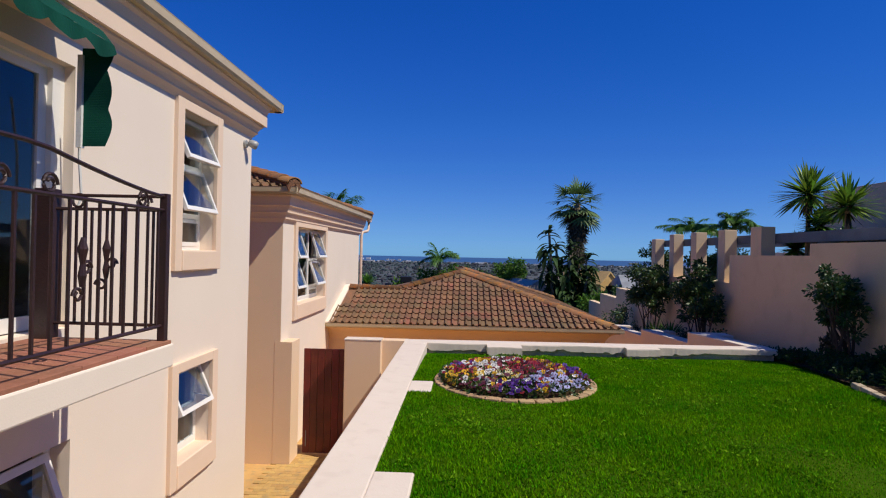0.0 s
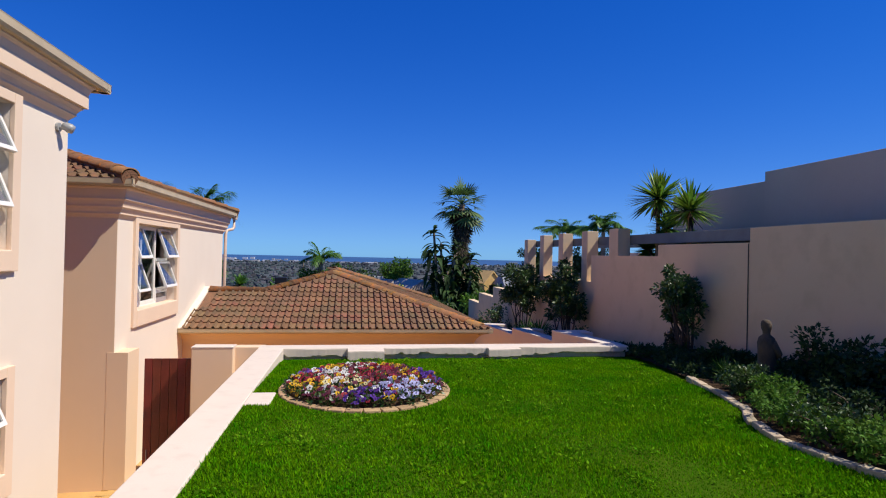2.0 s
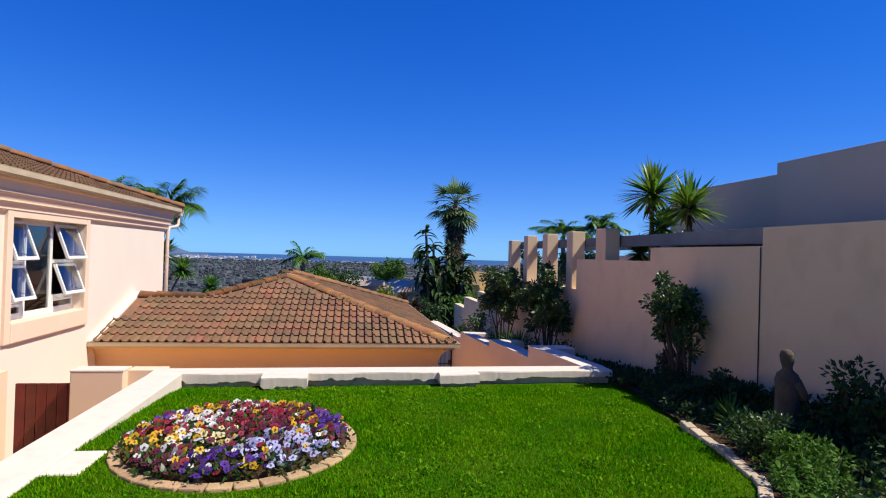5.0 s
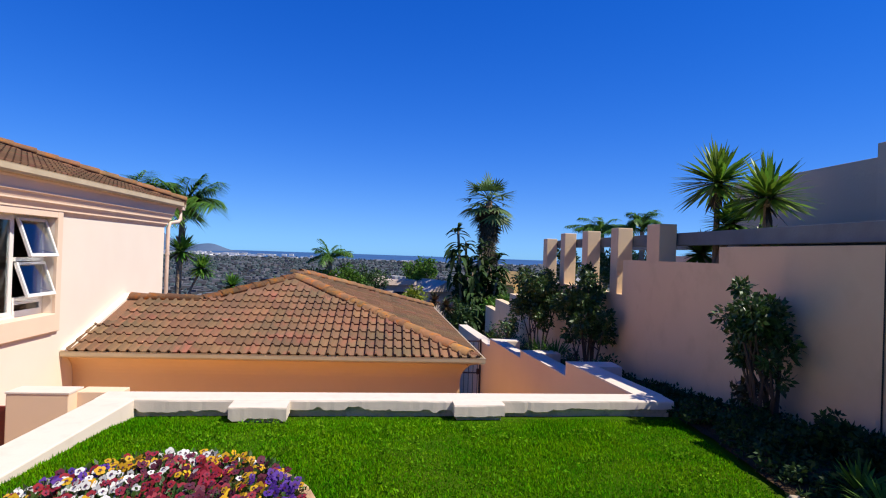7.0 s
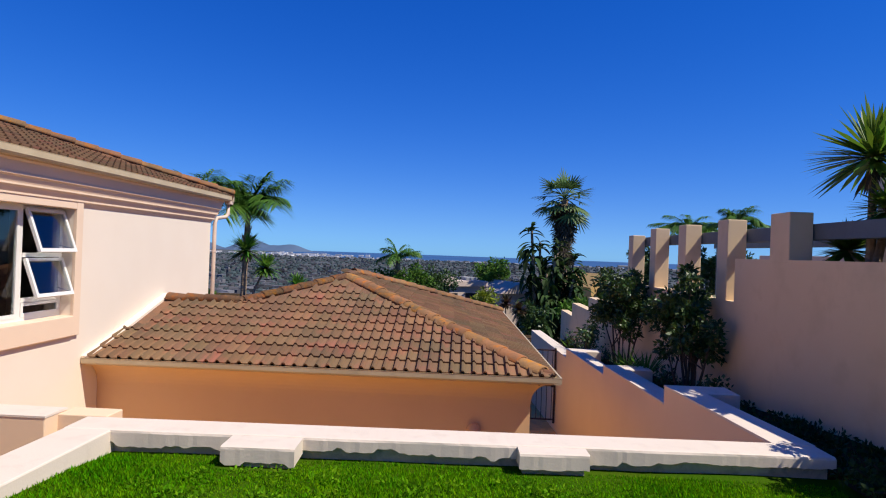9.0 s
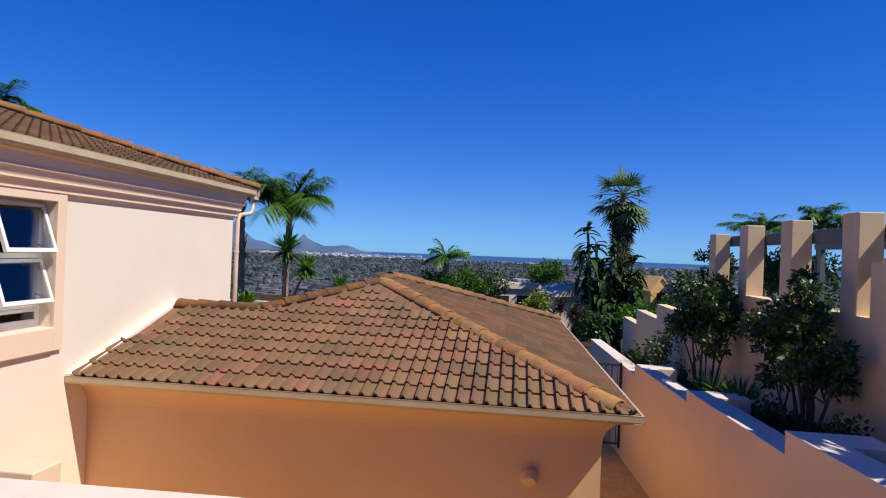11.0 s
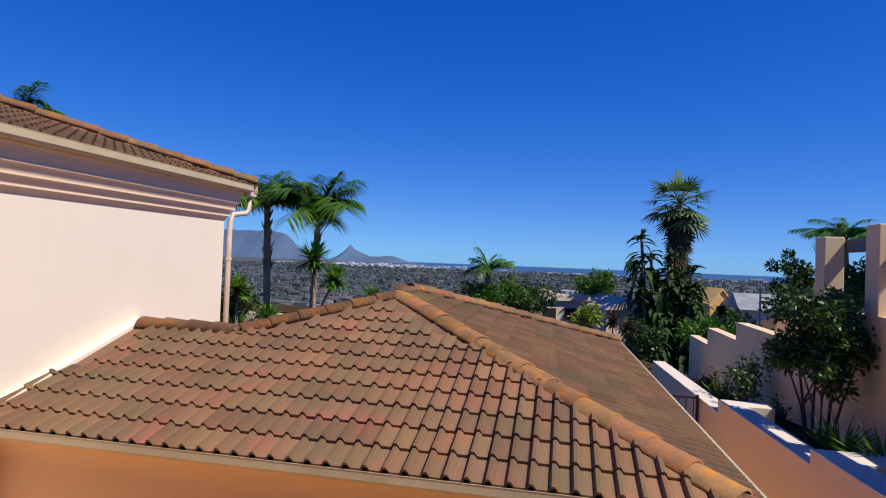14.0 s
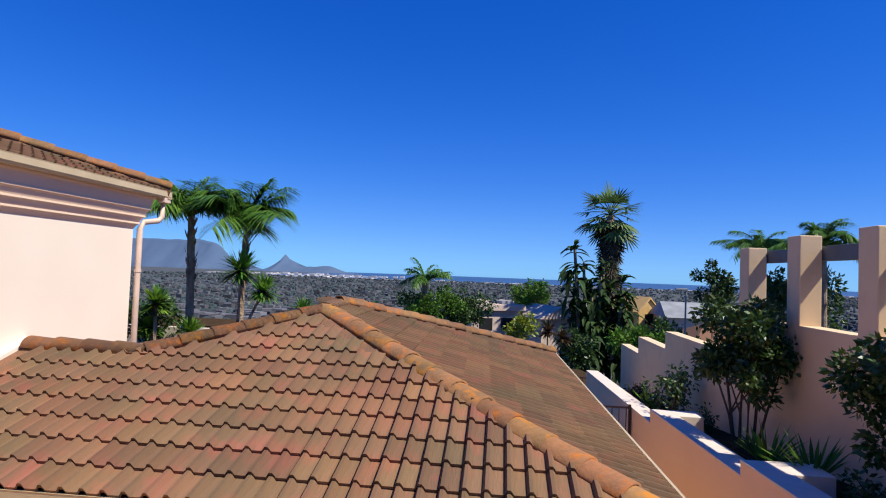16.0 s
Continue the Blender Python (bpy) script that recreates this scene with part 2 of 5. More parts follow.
# ---- builders ----
class Shape:
    """Collects vertices and faces of one mesh."""

    def __init__(self):
        self.v, self.f = [], []

    def add(self, verts, faces):
        k = len(self.v)
        self.v += [tuple(p) for p in verts]
        self.f += [tuple(i + k for i in q) for q in faces]
        return self

    def box(self, x0, x1, y0, y1, z0, z1, m=None, c=0.0):
        if c:
            b = bmesh.new()
            bmesh.ops.create_cube(b, size=1)
            for q in b.verts:
                q.co = Vector(((x0 + x1) / 2 + q.co.x * (x1 - x0), (y0 + y1) / 2 + q.co.y * (y1 - y0), (z0 + z1) / 2 + q.co.z * (z1 - z0)))
            bmesh.ops.bevel(b, geom=b.edges[:], offset=c, segments=2, affect="EDGES", profile=0.5)
            b.verts.index_update()
            vs, fs = [q.co.copy() for q in b.verts], [[q.index for q in f.verts] for f in b.faces]
            b.free()
        else:
            vs = [Vector(p) for p in ((x0, y0, z0), (x1, y0, z0), (x1, y1, z0), (x0, y1, z0), (x0, y0, z1), (x1, y0, z1), (x1, y1, z1), (x0, y1, z1))]
            fs = [(3, 2, 1, 0), (4, 5, 6, 7), (0, 1, 5, 4), (1, 2, 6, 5), (2, 3, 7, 6), (3, 0, 4, 7)]
        return self.add([m @ p for p in vs] if m else vs, fs)

    def prism(self, ring, z0, z1):
        """ring: counter-clockwise (x, y); z0, z1 numbers or functions of x, y."""
        n = len(ring)
        lo = [(x, y, z0(x, y) if callable(z0) else z0) for x, y in ring]
        hi = [(x, y, z1(x, y) if callable(z1) else z1) for x, y in ring]
        return self.add(lo + hi, [tuple(range(n - 1, -1, -1)), tuple(range(n, 2 * n))] + [(i, (i + 1) % n, n + (i + 1) % n, n + i) for i in range(n)])

    def tube(self, pts, radii, sides=8, close=True):
        pts = [Vector(p) for p in pts]
        if not hasattr(radii, "__len__"):
            radii = [radii] * len(pts)
        vs, fs = [], []
        for i, p in enumerate(pts):
            d = (pts[min(i + 1, len(pts) - 1)] - pts[max(i - 1, 0)]).normalized()
            a = d.orthogonal().normalized() if abs(d.z) > 0.99 else d.cross(Vector((0, 0, 1))).normalized()
            b = d.cross(a)
            for k in range(sides):
                w = 2 * math.pi * k / sides
                vs.append(p + (a * math.cos(w) + b * math.sin(w)) * radii[i])
        for i in range(len(pts) - 1):
            for k in range(sides):
                q, r = i * sides + k, i * sides + (k + 1) % sides
                fs.append((q, r, r + sides, q + sides))
        if close:
            fs += [tuple(range(sides - 1, -1, -1)), tuple(range(len(vs) - sides, len(vs)))]
        return self.add(vs, fs)

    def blade(self, base, tip, width, up, bend=0.0, steps=2):
        base, tip = Vector(base), Vector(tip)
        d = tip - base
        side = d.cross(Vector(up))
        side = (side.normalized() if side.length > 1e-6 else d.orthogonal().normalized()) * width / 2
        vs = []
        for i in range(steps):
            t = i / steps
            c = base + d * t + Vector((0, 0, bend * 4 * t * (1 - t)))
            w = side * (1.0 if i else 0.6)
            vs += [c - w, c + w]
        vs.append(tip)
        fs = [(2 * i, 2 * i + 1, 2 * i + 3, 2 * i + 2) for i in range(steps - 1)] + [(2 * steps - 2, 2 * steps - 1, 2 * steps)]
        return self.add(vs, fs)

    def mesh(self, name, material, smooth=False):
        me = bpy.data.meshes.new(name)
        me.from_pydata(self.v, [], self.f)
        me.materials.append(material)
        if smooth:
            me.shade_smooth()
        me.update()
        return me


def part(name, shape, material, parent, label="", smooth=False, kind=""):
    ob = new(name, shape if isinstance(shape, bpy.types.Mesh) else shape.mesh(name, material, smooth))
    ob.parent = parent
    return tagged(ob, label, kind=kind)


def thing(name, label, category, at=(0, 0, 0), group="", kind=""):
    ob = new(name)
    ob.location = at
    ob.empty_display_size = 0.1
    return tagged(ob, label, category, group, kind)


def solid(name, shape, material, label, category, kind="", smooth=False, group=""):
    return tagged(new(name, shape.mesh(name, material, smooth)), label, category, group, kind)


def wall_with_holes(axis, a0, a1, u0, u1, z0, z1, holes):
    """A wall of thickness a0..a1 across axis, along u0..u1, with holes (ua, ub, za, zb) through it, as one closed mesh."""
    s, index = Shape(), {}
    us = sorted({u0, u1, *[h[0] for h in holes], *[h[1] for h in holes]})
    zs = sorted({z0, z1, *[h[2] for h in holes], *[h[3] for h in holes]})

    def full(i, j):
        if not (0 <= i < len(us) - 1 and 0 <= j < len(zs) - 1):
            return False
        u, z = (us[i] + us[i + 1]) / 2, (zs[j] + zs[j + 1]) / 2
        return not any(h[0] < u < h[1] and h[2] < z < h[3] for h in holes)

    def at(a, i, j):
        key = (a, i, j)
        if key not in index:
            index[key] = len(s.v)
            s.v.append((a, us[i], zs[j]) if axis == "x" else (us[i], a, zs[j]))
        return index[key]
    for i in range(len(us) - 1):
        for j in range(len(zs) - 1):
            if not full(i, j):
                continue
            s.f.append((at(a1, i, j), at(a1, i + 1, j), at(a1, i + 1, j + 1), at(a1, i, j + 1)))
            s.f.append((at(a0, i, j + 1), at(a0, i + 1, j + 1), at(a0, i + 1, j), at(a0, i, j)))
            for di, dj, p, q in ((-1, 0, (i, j), (i, j + 1)), (1, 0, (i + 1, j + 1), (i + 1, j)), (0, -1, (i + 1, j), (i, j)), (0, 1, (i, j + 1), (i + 1, j + 1))):
                if not full(i + di, j + dj):
                    s.f.append((at(a0, *p), at(a1, *p), at(a1, *q), at(a0, *q)))
    return s


# ---- ground, lawn, walls ----
def ground_z(x, y):
    d = max(0.0, y - 8.0)
    side = max(0.0, abs(x) - 60.0)
    return -3.3 - 26.0 * (1 - math.exp(-max(d, side * 0.4) / 260.0)) - 5.5 * min(1.0, d / 4900.0)


s = Shape()
rings, spokes = [0.5] + [8 * 1.23 ** i for i in range(32)], 96
rings = [r for r in rings if r < 4950] + [4960]
vs, fs = [], []
for r in rings:
    for k in range(spokes):
        a = 2 * math.pi * k / spokes
        x, y = 5 + r * math.cos(a), r * math.sin(a)
        vs.append((x, y, ground_z(x, y) + (0 if r < 30 else noise.noise((x * 0.01, y * 0.01, 0)) * min(3.0, r * 0.006) * (r < 1500))))
for i in range(len(rings) - 1):
    for k in range(spokes):
        q, w = i * spokes + k, i * spokes + (k + 1) % spokes
        fs.append((q, w, w + spokes, q + spokes))
fs.append(tuple(range(spokes)))
s.add(vs, fs)
solid("ground", s, FARGROUND, "haze-tinted green plain falling away towards the sea", "ground", "structure", True)


def lawn_z(x, y):
    return 0.0 - 0.13 * max(0.0, min(1.0, (y + 6.0) / 2.7)) - 0.03 * max(0.0, min(1.0, (y + 3.75) / 0.4))


s = Shape()
nx, ny = 24, 60
for j in range(ny + 1):
    for i in range(nx + 1):
        x, y = 2.3 + (9.14 - 2.3) * i / nx, -22 + (22 - 3.05) * j / ny
        s.v.append((x, y, lawn_z(x, y) - 0.02 + 0.012 * noise.noise((x * 1.3, y * 1.3, 0))))
for j in range(ny):
    for i in range(nx):
        q = j * (nx + 1) + i
        s.f.append((q, q + 1, q + nx + 2, q + nx + 1))
solid("lawn_ground", s, LAWN, "soil under a mown green lawn", "lawn", "structure", True)

# courtyard below the house, paved with yellow bricks
s = Shape().box(-6, 2.1, -24, 2, -2.4, -2.115)
courtyard = solid("courtyard_floor", s, PAVER, "yellow brick paved sunken courtyard", "pavement", "structure")
s = Shape().prism([(6.1, -2.8), (7.9, -2.8), (7.9, 22), (6.1, 22)], -6, lambda x, y: -2.15 - 0.115 * max(0, y))
solid("passage_floor", s, PAVER, "tan paved sloping side passage", "pavement", "structure")
s = Shape().box(2.0, 6.3, -2.7, 0.6, -2.6, -2.15)
solid("yard_floor", s, PAVER, "tan paved strip behind the garden wall", "pavement", "structure")

# lawn retaining wall along the courtyard, with a pale cap
s = Shape().box(2.04, 2.42, -24, -3.0, -2.4, 0.0, c=0.012)
lawn_wall = solid("wall_west", s, CAP, "cream painted retaining wall beside the lawn", "wall", "structure")
for y0, y1, x1 in ((-6.49, -6.02, 2.67), (-9.25, -8.75, 2.69), (-11.9, -11.4, 2.68)):
    part("pier_block", Shape().box(2.415, x1, y0, y1, -0.3, -0.003, c=0.015), CAP, lawn_wall, "cream block against the lawn")

# low front wall, slightly askew, with two blocks
FW = Matrix.Translation((2.04, -2.97, 0)) @ Matrix.Rotation(math.atan(0.03), 4, "Z")
# body darker than its coping: part of the shadow gap is in its colour
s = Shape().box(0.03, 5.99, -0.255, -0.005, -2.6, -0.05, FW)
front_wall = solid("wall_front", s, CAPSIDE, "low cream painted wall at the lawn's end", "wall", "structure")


def ragged_slab(x0, x1, y0, y1, top, bottom, seed):
    """A plaster slab with a softly rounded upper edge whose lower front edge is broken away unevenly."""
    s, n = Shape(), max(12, int((x1 - x0) / 0.035))
    rnd = random.Random(seed)
    low = bottom
    for i in range(n + 1):
        x = x0 + (x1 - x0) * i / n
        if rnd.random() < 0.3:
            low = bottom + rnd.uniform(-0.022, 0.022) + 0.02 * math.sin(x * 2.1 + seed)
        z = low + rnd.uniform(-0.005, 0.005)
        w = 0.004 * math.sin(x * 5.0) + rnd.uniform(-0.0015, 0.0015)
        for y, h in ((y1, bottom), (y1, top), (y0 + 0.022, top + w * 0.4), (y0 + 0.006, top - 0.006), (y0 + w, top - 0.022), (y0 + w, z), (y0 + 0.055, z + 0.008)):
            s.v.append(tuple(FW @ Vector((x, y, h))))
    for i in range(n):
        s.f += [(7 * i + k, 7 * i + 7 + k, 7 * i + 7 + (k + 1) % 7, 7 * i + (k + 1) % 7) for k in range(7)]
    s.f += [tuple(range(6, -1, -1)), tuple(range(7 * n, 7 * n + 7))]
    return s


part("coping", ragged_slab(0.0, 6.02, -0.31, 0.0, 0.004, -0.1, 3), CAP, front_wall, "cream coping with a chipped lower edge")
for x0, x1, d in ((1.33, 1.88, 0.56), (3.55, 4.08, 0.46)):
    part("pier_block", ragged_slab(x0, x1, -d, -0.26, -0.004, -0.125, int(x0 * 10)), CAP, front_wall, "chipped cream block against the lawn")
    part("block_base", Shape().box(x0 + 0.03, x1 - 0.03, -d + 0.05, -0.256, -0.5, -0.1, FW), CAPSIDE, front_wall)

# stepped wall down the side passage
for y0, y1, za, zb in ((-2.82, -0.22, 0.0, -0.115), (-0.22, 2.95, -0.34, -0.475), (2.95, 6.7, -0.64, -0.80), (6.7, 13.9, -1.02, -1.32)):
    s = Shape().prism([(7.74, y0), (8.06, y0), (8.06, y1), (7.74, y1)], -6, lambda x, y, a=(y0, y1, za, zb): a[2] + (a[3] - a[2]) * (y - a[0]) / (a[1] - a[0]))
    w = solid("stepped_wall", s, CREAM_BOUNCE, "cream stepped garden wall descending beside the passage", "wall", "structure")
    s = Shape().prism([(7.735, y0 - 0.005), (8.07, y0 - 0.005), (8.07, y1 + 0.004), (7.735, y1 + 0.004)], lambda x, y, a=(y0, y1, za, zb): a[2] - 0.02 + (a[3] - a[2]) * (y - a[0]) / (a[1] - a[0]), lambda x, y, a=(y0, y1, za, zb): a[2] + 0.006 + (a[3] - a[2]) * (y - a[0]) / (a[1] - a[0]))
    part("coping", s, CAP, w, "pale painted top")
    if y1 < 10:
        part("return_slab", Shape().box(8.07, 8.5, y1 - 0.42, y1, -3, zb + 0.01, c=0.01), CAP, w, "pale slab at the step")

# garden strip between the stepped wall and the boundary wall
s = Shape().prism([(8.0, -3.0), (9.2, -3.0), (9.2, 26), (8.0, 26)], -7, lambda x, y: -0.14 - 0.107 * max(0.0, y + 2.5))
solid("garden_bed_soil", s, SOIL, "dark soil of the sloping garden strip", "soil", "structure")

# boundary wall and its pillars
boundary = thing("wall_east", "tall mauve plastered boundary wall in shade", "wall", kind="structure")
for y0, y1, z1 in ((-24, -4.64, 1.97), (-4.64, -2.07, 1.755), (-2.07, 1.03, 1.54), (1.03, 5.2, 0.9), (5.2, 10.9, 0.2), (10.9, 13.6, -0.22), (13.6, 15.9, -0.7)):
    part("wall_section", Shape().box(9.15, 9.42, y0, y1, -6, z1, c=0.0), MAUVE, boundary)
for y0, z0 in ((-0.38, 1.5), (1.3, 0.85), (2.98, 0.85), (4.62, 0.85), (6.25, 0.3)):
    p = tagged(new("wall_pillar", Shape().box(9.152 - 0.004, 9.44, y0, y0 + 0.35 + 0.1 * (y0 < 0), z0, 2.14 - 0.1 * (y0 > 6), c=0.012).mesh("wall_pillar", MAUVE)), "square mauve plastered pillar on the boundary wall", "pillar", "pillars on the boundary wall")
pergola = thing("pergola", "blue-grey slatted pergola behind the boundary pillars", "pergola")
part("beam", Shape().box(9.46, 9.6, -9, 6.6, 1.8, 2.0, c=0.006), BEAM, pergola, "blue-grey edge beam")
part("beam", Shape().box(11.2, 11.34, -9, 6.6, 1.8, 2.0, c=0.006), BEAM, pergola, "blue-grey edge beam")
me = Shape().box(0, 1.6, -0.075, 0.075, -0.06, 0.06, c=0.004).mesh("slat", BEAM)
for i in range(48):
    ob = new("slat", me)
    ob.parent = pergola
    ob.matrix_local = Matrix.Translation((9.6, -8.9 + 0.2 * i, 1.92))
for y in (-8.9, -1.0, 6.4):
    part("post", Shape().box(11.22, 11.32, y, y + 0.1, -3.0 if y > 1 else 1.415, 1.8, c=0.006), BEAM, pergola)
s = Shape().box(9.42, 30, -24, 1.0, -6, 1.42)
solid("neighbour_terrace", s, GREYWALL, "plastered neighbouring terrace", "terrace", "structure")
nb = thing("neighbour_house", "grey-brown plastered flat-roofed neighbouring house in shade", "house")
part("wall", Shape().box(11.66, 24, -24, -1.7, 1.4, 3.31, c=0.01), GREYWALL, nb)
part("wall", Shape().box(11.78, 24, -1.7, 1.9, 1.4, 3.14, c=0.01), GREYWALL, nb)
part("ledge", Shape().box(11.3, 11.66, -6.5, -3.2, 1.88, 2.06, c=0.01), BLACK, nb, "dark canopy ledge")
part("wall", Shape().box(13.5, 24, 1.9, 9, -3, 1.7, c=0.01), TANWALL, nb)


# ---- roofs ----
def tile_profile():
    """Two rolls and two pans across 0.3 m, with a groove beside each roll."""
    one = ((0.0, 0.0), (0.003, -0.004), (0.008, -0.004), (0.016, 0.018), (0.026, 0.036), (0.05, 0.036), (0.064, 0.018), (0.074, 0.0))
    return [(x + 0.15 * k, h) for k in (0, 1) for x, h in one] + [(0.298, 0.0)]


PROFILE = tile_profile()


def tile_shape(length=0.33, lift=0.031):
    s = Shape()
    n = len(PROFILE)
    for x, h in PROFILE:
        s.v.append((x, 0.0, h + lift))
    for x, h in PROFILE:
        s.v.append((x, length, h + 0.002))
    for x, h in PROFILE:
        s.v.append((x, 0.004, h + lift - 0.024))
    s.f += [(i, i + 1, n + i + 1, n + i) for i in range(n - 1)]
    s.f += [(2 * n + i, 2 * n + i + 1, i + 1, i) for i in range(n - 1)]
    s.f += [(2 * n, 0, n), (n - 1, 3 * n - 1, 2 * n - 1)]
    return s


TILE_MESH = tile_shape().mesh("roof_tile", TILE)


def in_polygon(p, poly):
    hit = False
    for (x0, y0), (x1, y1) in zip(poly, poly[1:] + poly[:1]):
        if (y0 > p[1]) != (y1 > p[1]) and p[0] < (x1 - x0) * (p[1] - y0) / (y1 - y0) + x0:
            hit = not hit
    return hit


def tiled_slope(owner, origin, along, up, poly, gauge=0.285, label="", keep=None):
    """One roof slope: along and up are unit vectors in its plane; poly is its outline in (along, up) metres, convex. Tiles at its edge are cut."""
    along, up = Vector(along).normalized(), Vector(up).normalized()
    nor = along.cross(up).normalized()
    m = Matrix((along.to_4d(), up.to_4d(), nor.to_4d(), (0, 0, 0, 1))).transposed()
    for i in range(3):
        m[3][i] = 0.0
    m.translation = Vector(origin)
    s = Shape()
    n = len(poly)
    pts = [m @ Vector((x, y, -0.012)) for x, y in poly] + [m @ Vector((x, y, -0.05)) for x, y in poly]
    s.add(pts, [tuple(range(n)), tuple(range(2 * n - 1, n - 1, -1))] + [(i, n + i, n + (i + 1) % n, (i + 1) % n) for i in range(n)])
    slope = part("roof_slope", s, MORTAR, owner, label)
    top = max(p[1] for p in poly)
    lo, hi = min(p[0] for p in poly), max(p[0] for p in poly)
    rnd = random.Random(int(top * 1000))
    row = 0
    while row * gauge < top - 0.05:
        v = row * gauge - 0.03
        for k in range(int((hi - lo) / 0.3) + 2):
            u = lo + k * 0.3 - 0.05
            corners = [(u + 0.002, v + 0.03), (u + 0.298, v + 0.03), (u + 0.298, v + 0.32), (u + 0.002, v + 0.32)]
            inside = [in_polygon(c, poly) for c in corners]
            if not any(inside) and not in_polygon((u + 0.15, v + 0.15), poly):
                continue
            if keep and not keep(u, v):
                continue
            place = m @ Matrix.Translation((u, v, rnd.uniform(0, 0.004))) @ Matrix.Rotation(rnd.uniform(-0.006, 0.006), 4, "Z")
            if all(inside[:2]) and (all(inside) or v + 0.33 > top):
                ob = new("roof_tile", TILE_MESH)
            else:
                b = bmesh.new()
                b.from_mesh(TILE_MESH)
                for (x0, y0), (x1, y1) in zip(poly, poly[1:] + poly[:1]):
                    e = Vector((x1 - x0, y1 - y0, 0)).normalized()
                    if abs(e.y) < 0.02 and y0 < 0.01:
                        continue
                    bmesh.ops.bisect_plane(b, geom=b.verts[:] + b.edges[:] + b.faces[:], plane_co=(x0 - u, y0 - v, 0), plane_no=(e.y, -e.x, 0), clear_outer=True)
                if not b.faces:
                    b.free()
                    continue
                me = bpy.data.meshes.new("roof_tile")
                b.to_mesh(me)
                b.free()
                me.materials.append(TILE)
                ob = new("roof_tile", me)
            ob.parent = slope
            ob.matrix_local = place
        row += 1
    return slope


def cap_tiles(owner, a, b, radius=0.14, step=0.36):
    """Half-round ridge tiles from a up to b, each overlapping the next, bedded in mortar."""
    a, b = Vector(a), Vector(b)
    d = (b - a).normalized()
    side = d.cross(Vector((0, 0, 1))).normalized()
    up = side.cross(d)
    n = max(1, round((b - a).length / step))
    step = (b - a).length / n
    s = Shape()
    for k in range(2):
        t, r, lift = (0.0, radius, 0.012) if k == 0 else (step * 1.12, radius * 0.9, 0.0)
        for thick in (0.0, -0.022):
            for i in range(11):
                w = math.pi * i / 10
                s.v.append((math.cos(w) * (r + thick), t, math.sin(w) * (r + thick) * 0.8 + lift - 0.02))
    for i in range(10):
        s.f += [(i + 1, i, 22 + i, 23 + i), (i, i + 1, 12 + i, 11 + i), (34 + i, 33 + i, 22 + i, 23 + i)]
    s.f += [(0, 11, 33, 22), (21, 10, 32, 43)]
    me = s.mesh("ridge_tile", CAPTILE, True)
    rot = Matrix((side.to_4d(), d.to_4d(), up.to_4d(), (0, 0, 0, 1))).transposed()
    for i in range(3):
        rot[3][i] = 0.0
    rnd = random.Random(7)
    for k in range(n):
        ob = new("ridge_tile", me)
        ob.parent = owner
        ob.matrix_local = Matrix.Translation(a + d * step * k + up * rnd.uniform(0.0, 0.012)) @ rot @ Matrix.Rotation(rnd.uniform(-0.03, 0.03), 4, "Y")
    bed = Shape()
    pts, rad = [], []
    m = n * 4
    for i in range(m + 1):
        pts.append(a + (b - a) * i / m - up * 0.045 + side * rnd.uniform(-0.012, 0.012))
        rad.append(radius * rnd.uniform(0.84, 0.94))
    bed.tube(pts, rad, 8)
    part("mortar_bed", bed, MORTAR, owner)


def gutter(owner, pts, w=0.11, h=0.1):
    """An open box gutter along pts, (x, y, z) of its outer top edge, with the house on its left."""
    for a, b in zip(pts, pts[1:]):
        a, b = Vector(a), Vector(b)
        d = (b - a).normalized()
        side = Vector((-d.y, d.x, 0))
        prof = [(0, 0), (0.0, -h * 0.7), (0.02, -h), (w, -h), (w, 0.01), (w - 0.008, 0.01), (w - 0.008, -h + 0.01), (0.026, -h + 0.01), (0.012, -h * 0.68), (0.012, 0.0), (0.02, 0.012), (-0.004, 0.012)]
        n = len(prof)
        s = Shape()
        s.add([p + side * u + Vector((0, 0, v)) for p in (a, b) for u, v in prof], [(i, (i + 1) % n, n + (i + 1) % n, n + i) for i in range(n)] + [tuple(range(n - 1, -1, -1)), tuple(range(n, 2 * n))])
        part("gutter", s, GUTTER, owner, "beige painted metal gutter")


def cornice(owner, x_out, y0, y1, x_in, bands):
    """Moulded bands swept round the near, right-hand and far faces: rows of (z0, z1, offset, flat). A band is a cove leaning out to a thin lip, or flat."""
    for z0, z1, o, flat in bands:
        lip = min(0.022, (z1 - z0) * 0.3)
        prof = [(-0.02, z0), (o, z0), (o, z1), (-0.02, z1)] if flat else [(-0.02, z0), (o - 0.055, z0), (o - 0.03, z1 - lip - 0.025), (o - 0.006, z1 - lip), (o, z1 - lip), (o, z1), (-0.02, z1)]
        s, n = Shape(), len(prof)
        for px, py, sx, sy in ((x_in, y0, 0, -1), (x_out, y0, 1, -1), (x_out, y1, 1, 1), (x_in, y1, 0, 1)):
            s.v += [(px + sx * u, py + sy * u, z) for u, z in prof]
        for k in range(3):
            s.f += [(k * n + i, (k + 1) * n + i, (k + 1) * n + (i + 1) % n, k * n + (i + 1) % n) for i in range(n)]
        part("cornice_band", s, TRIM, owner)


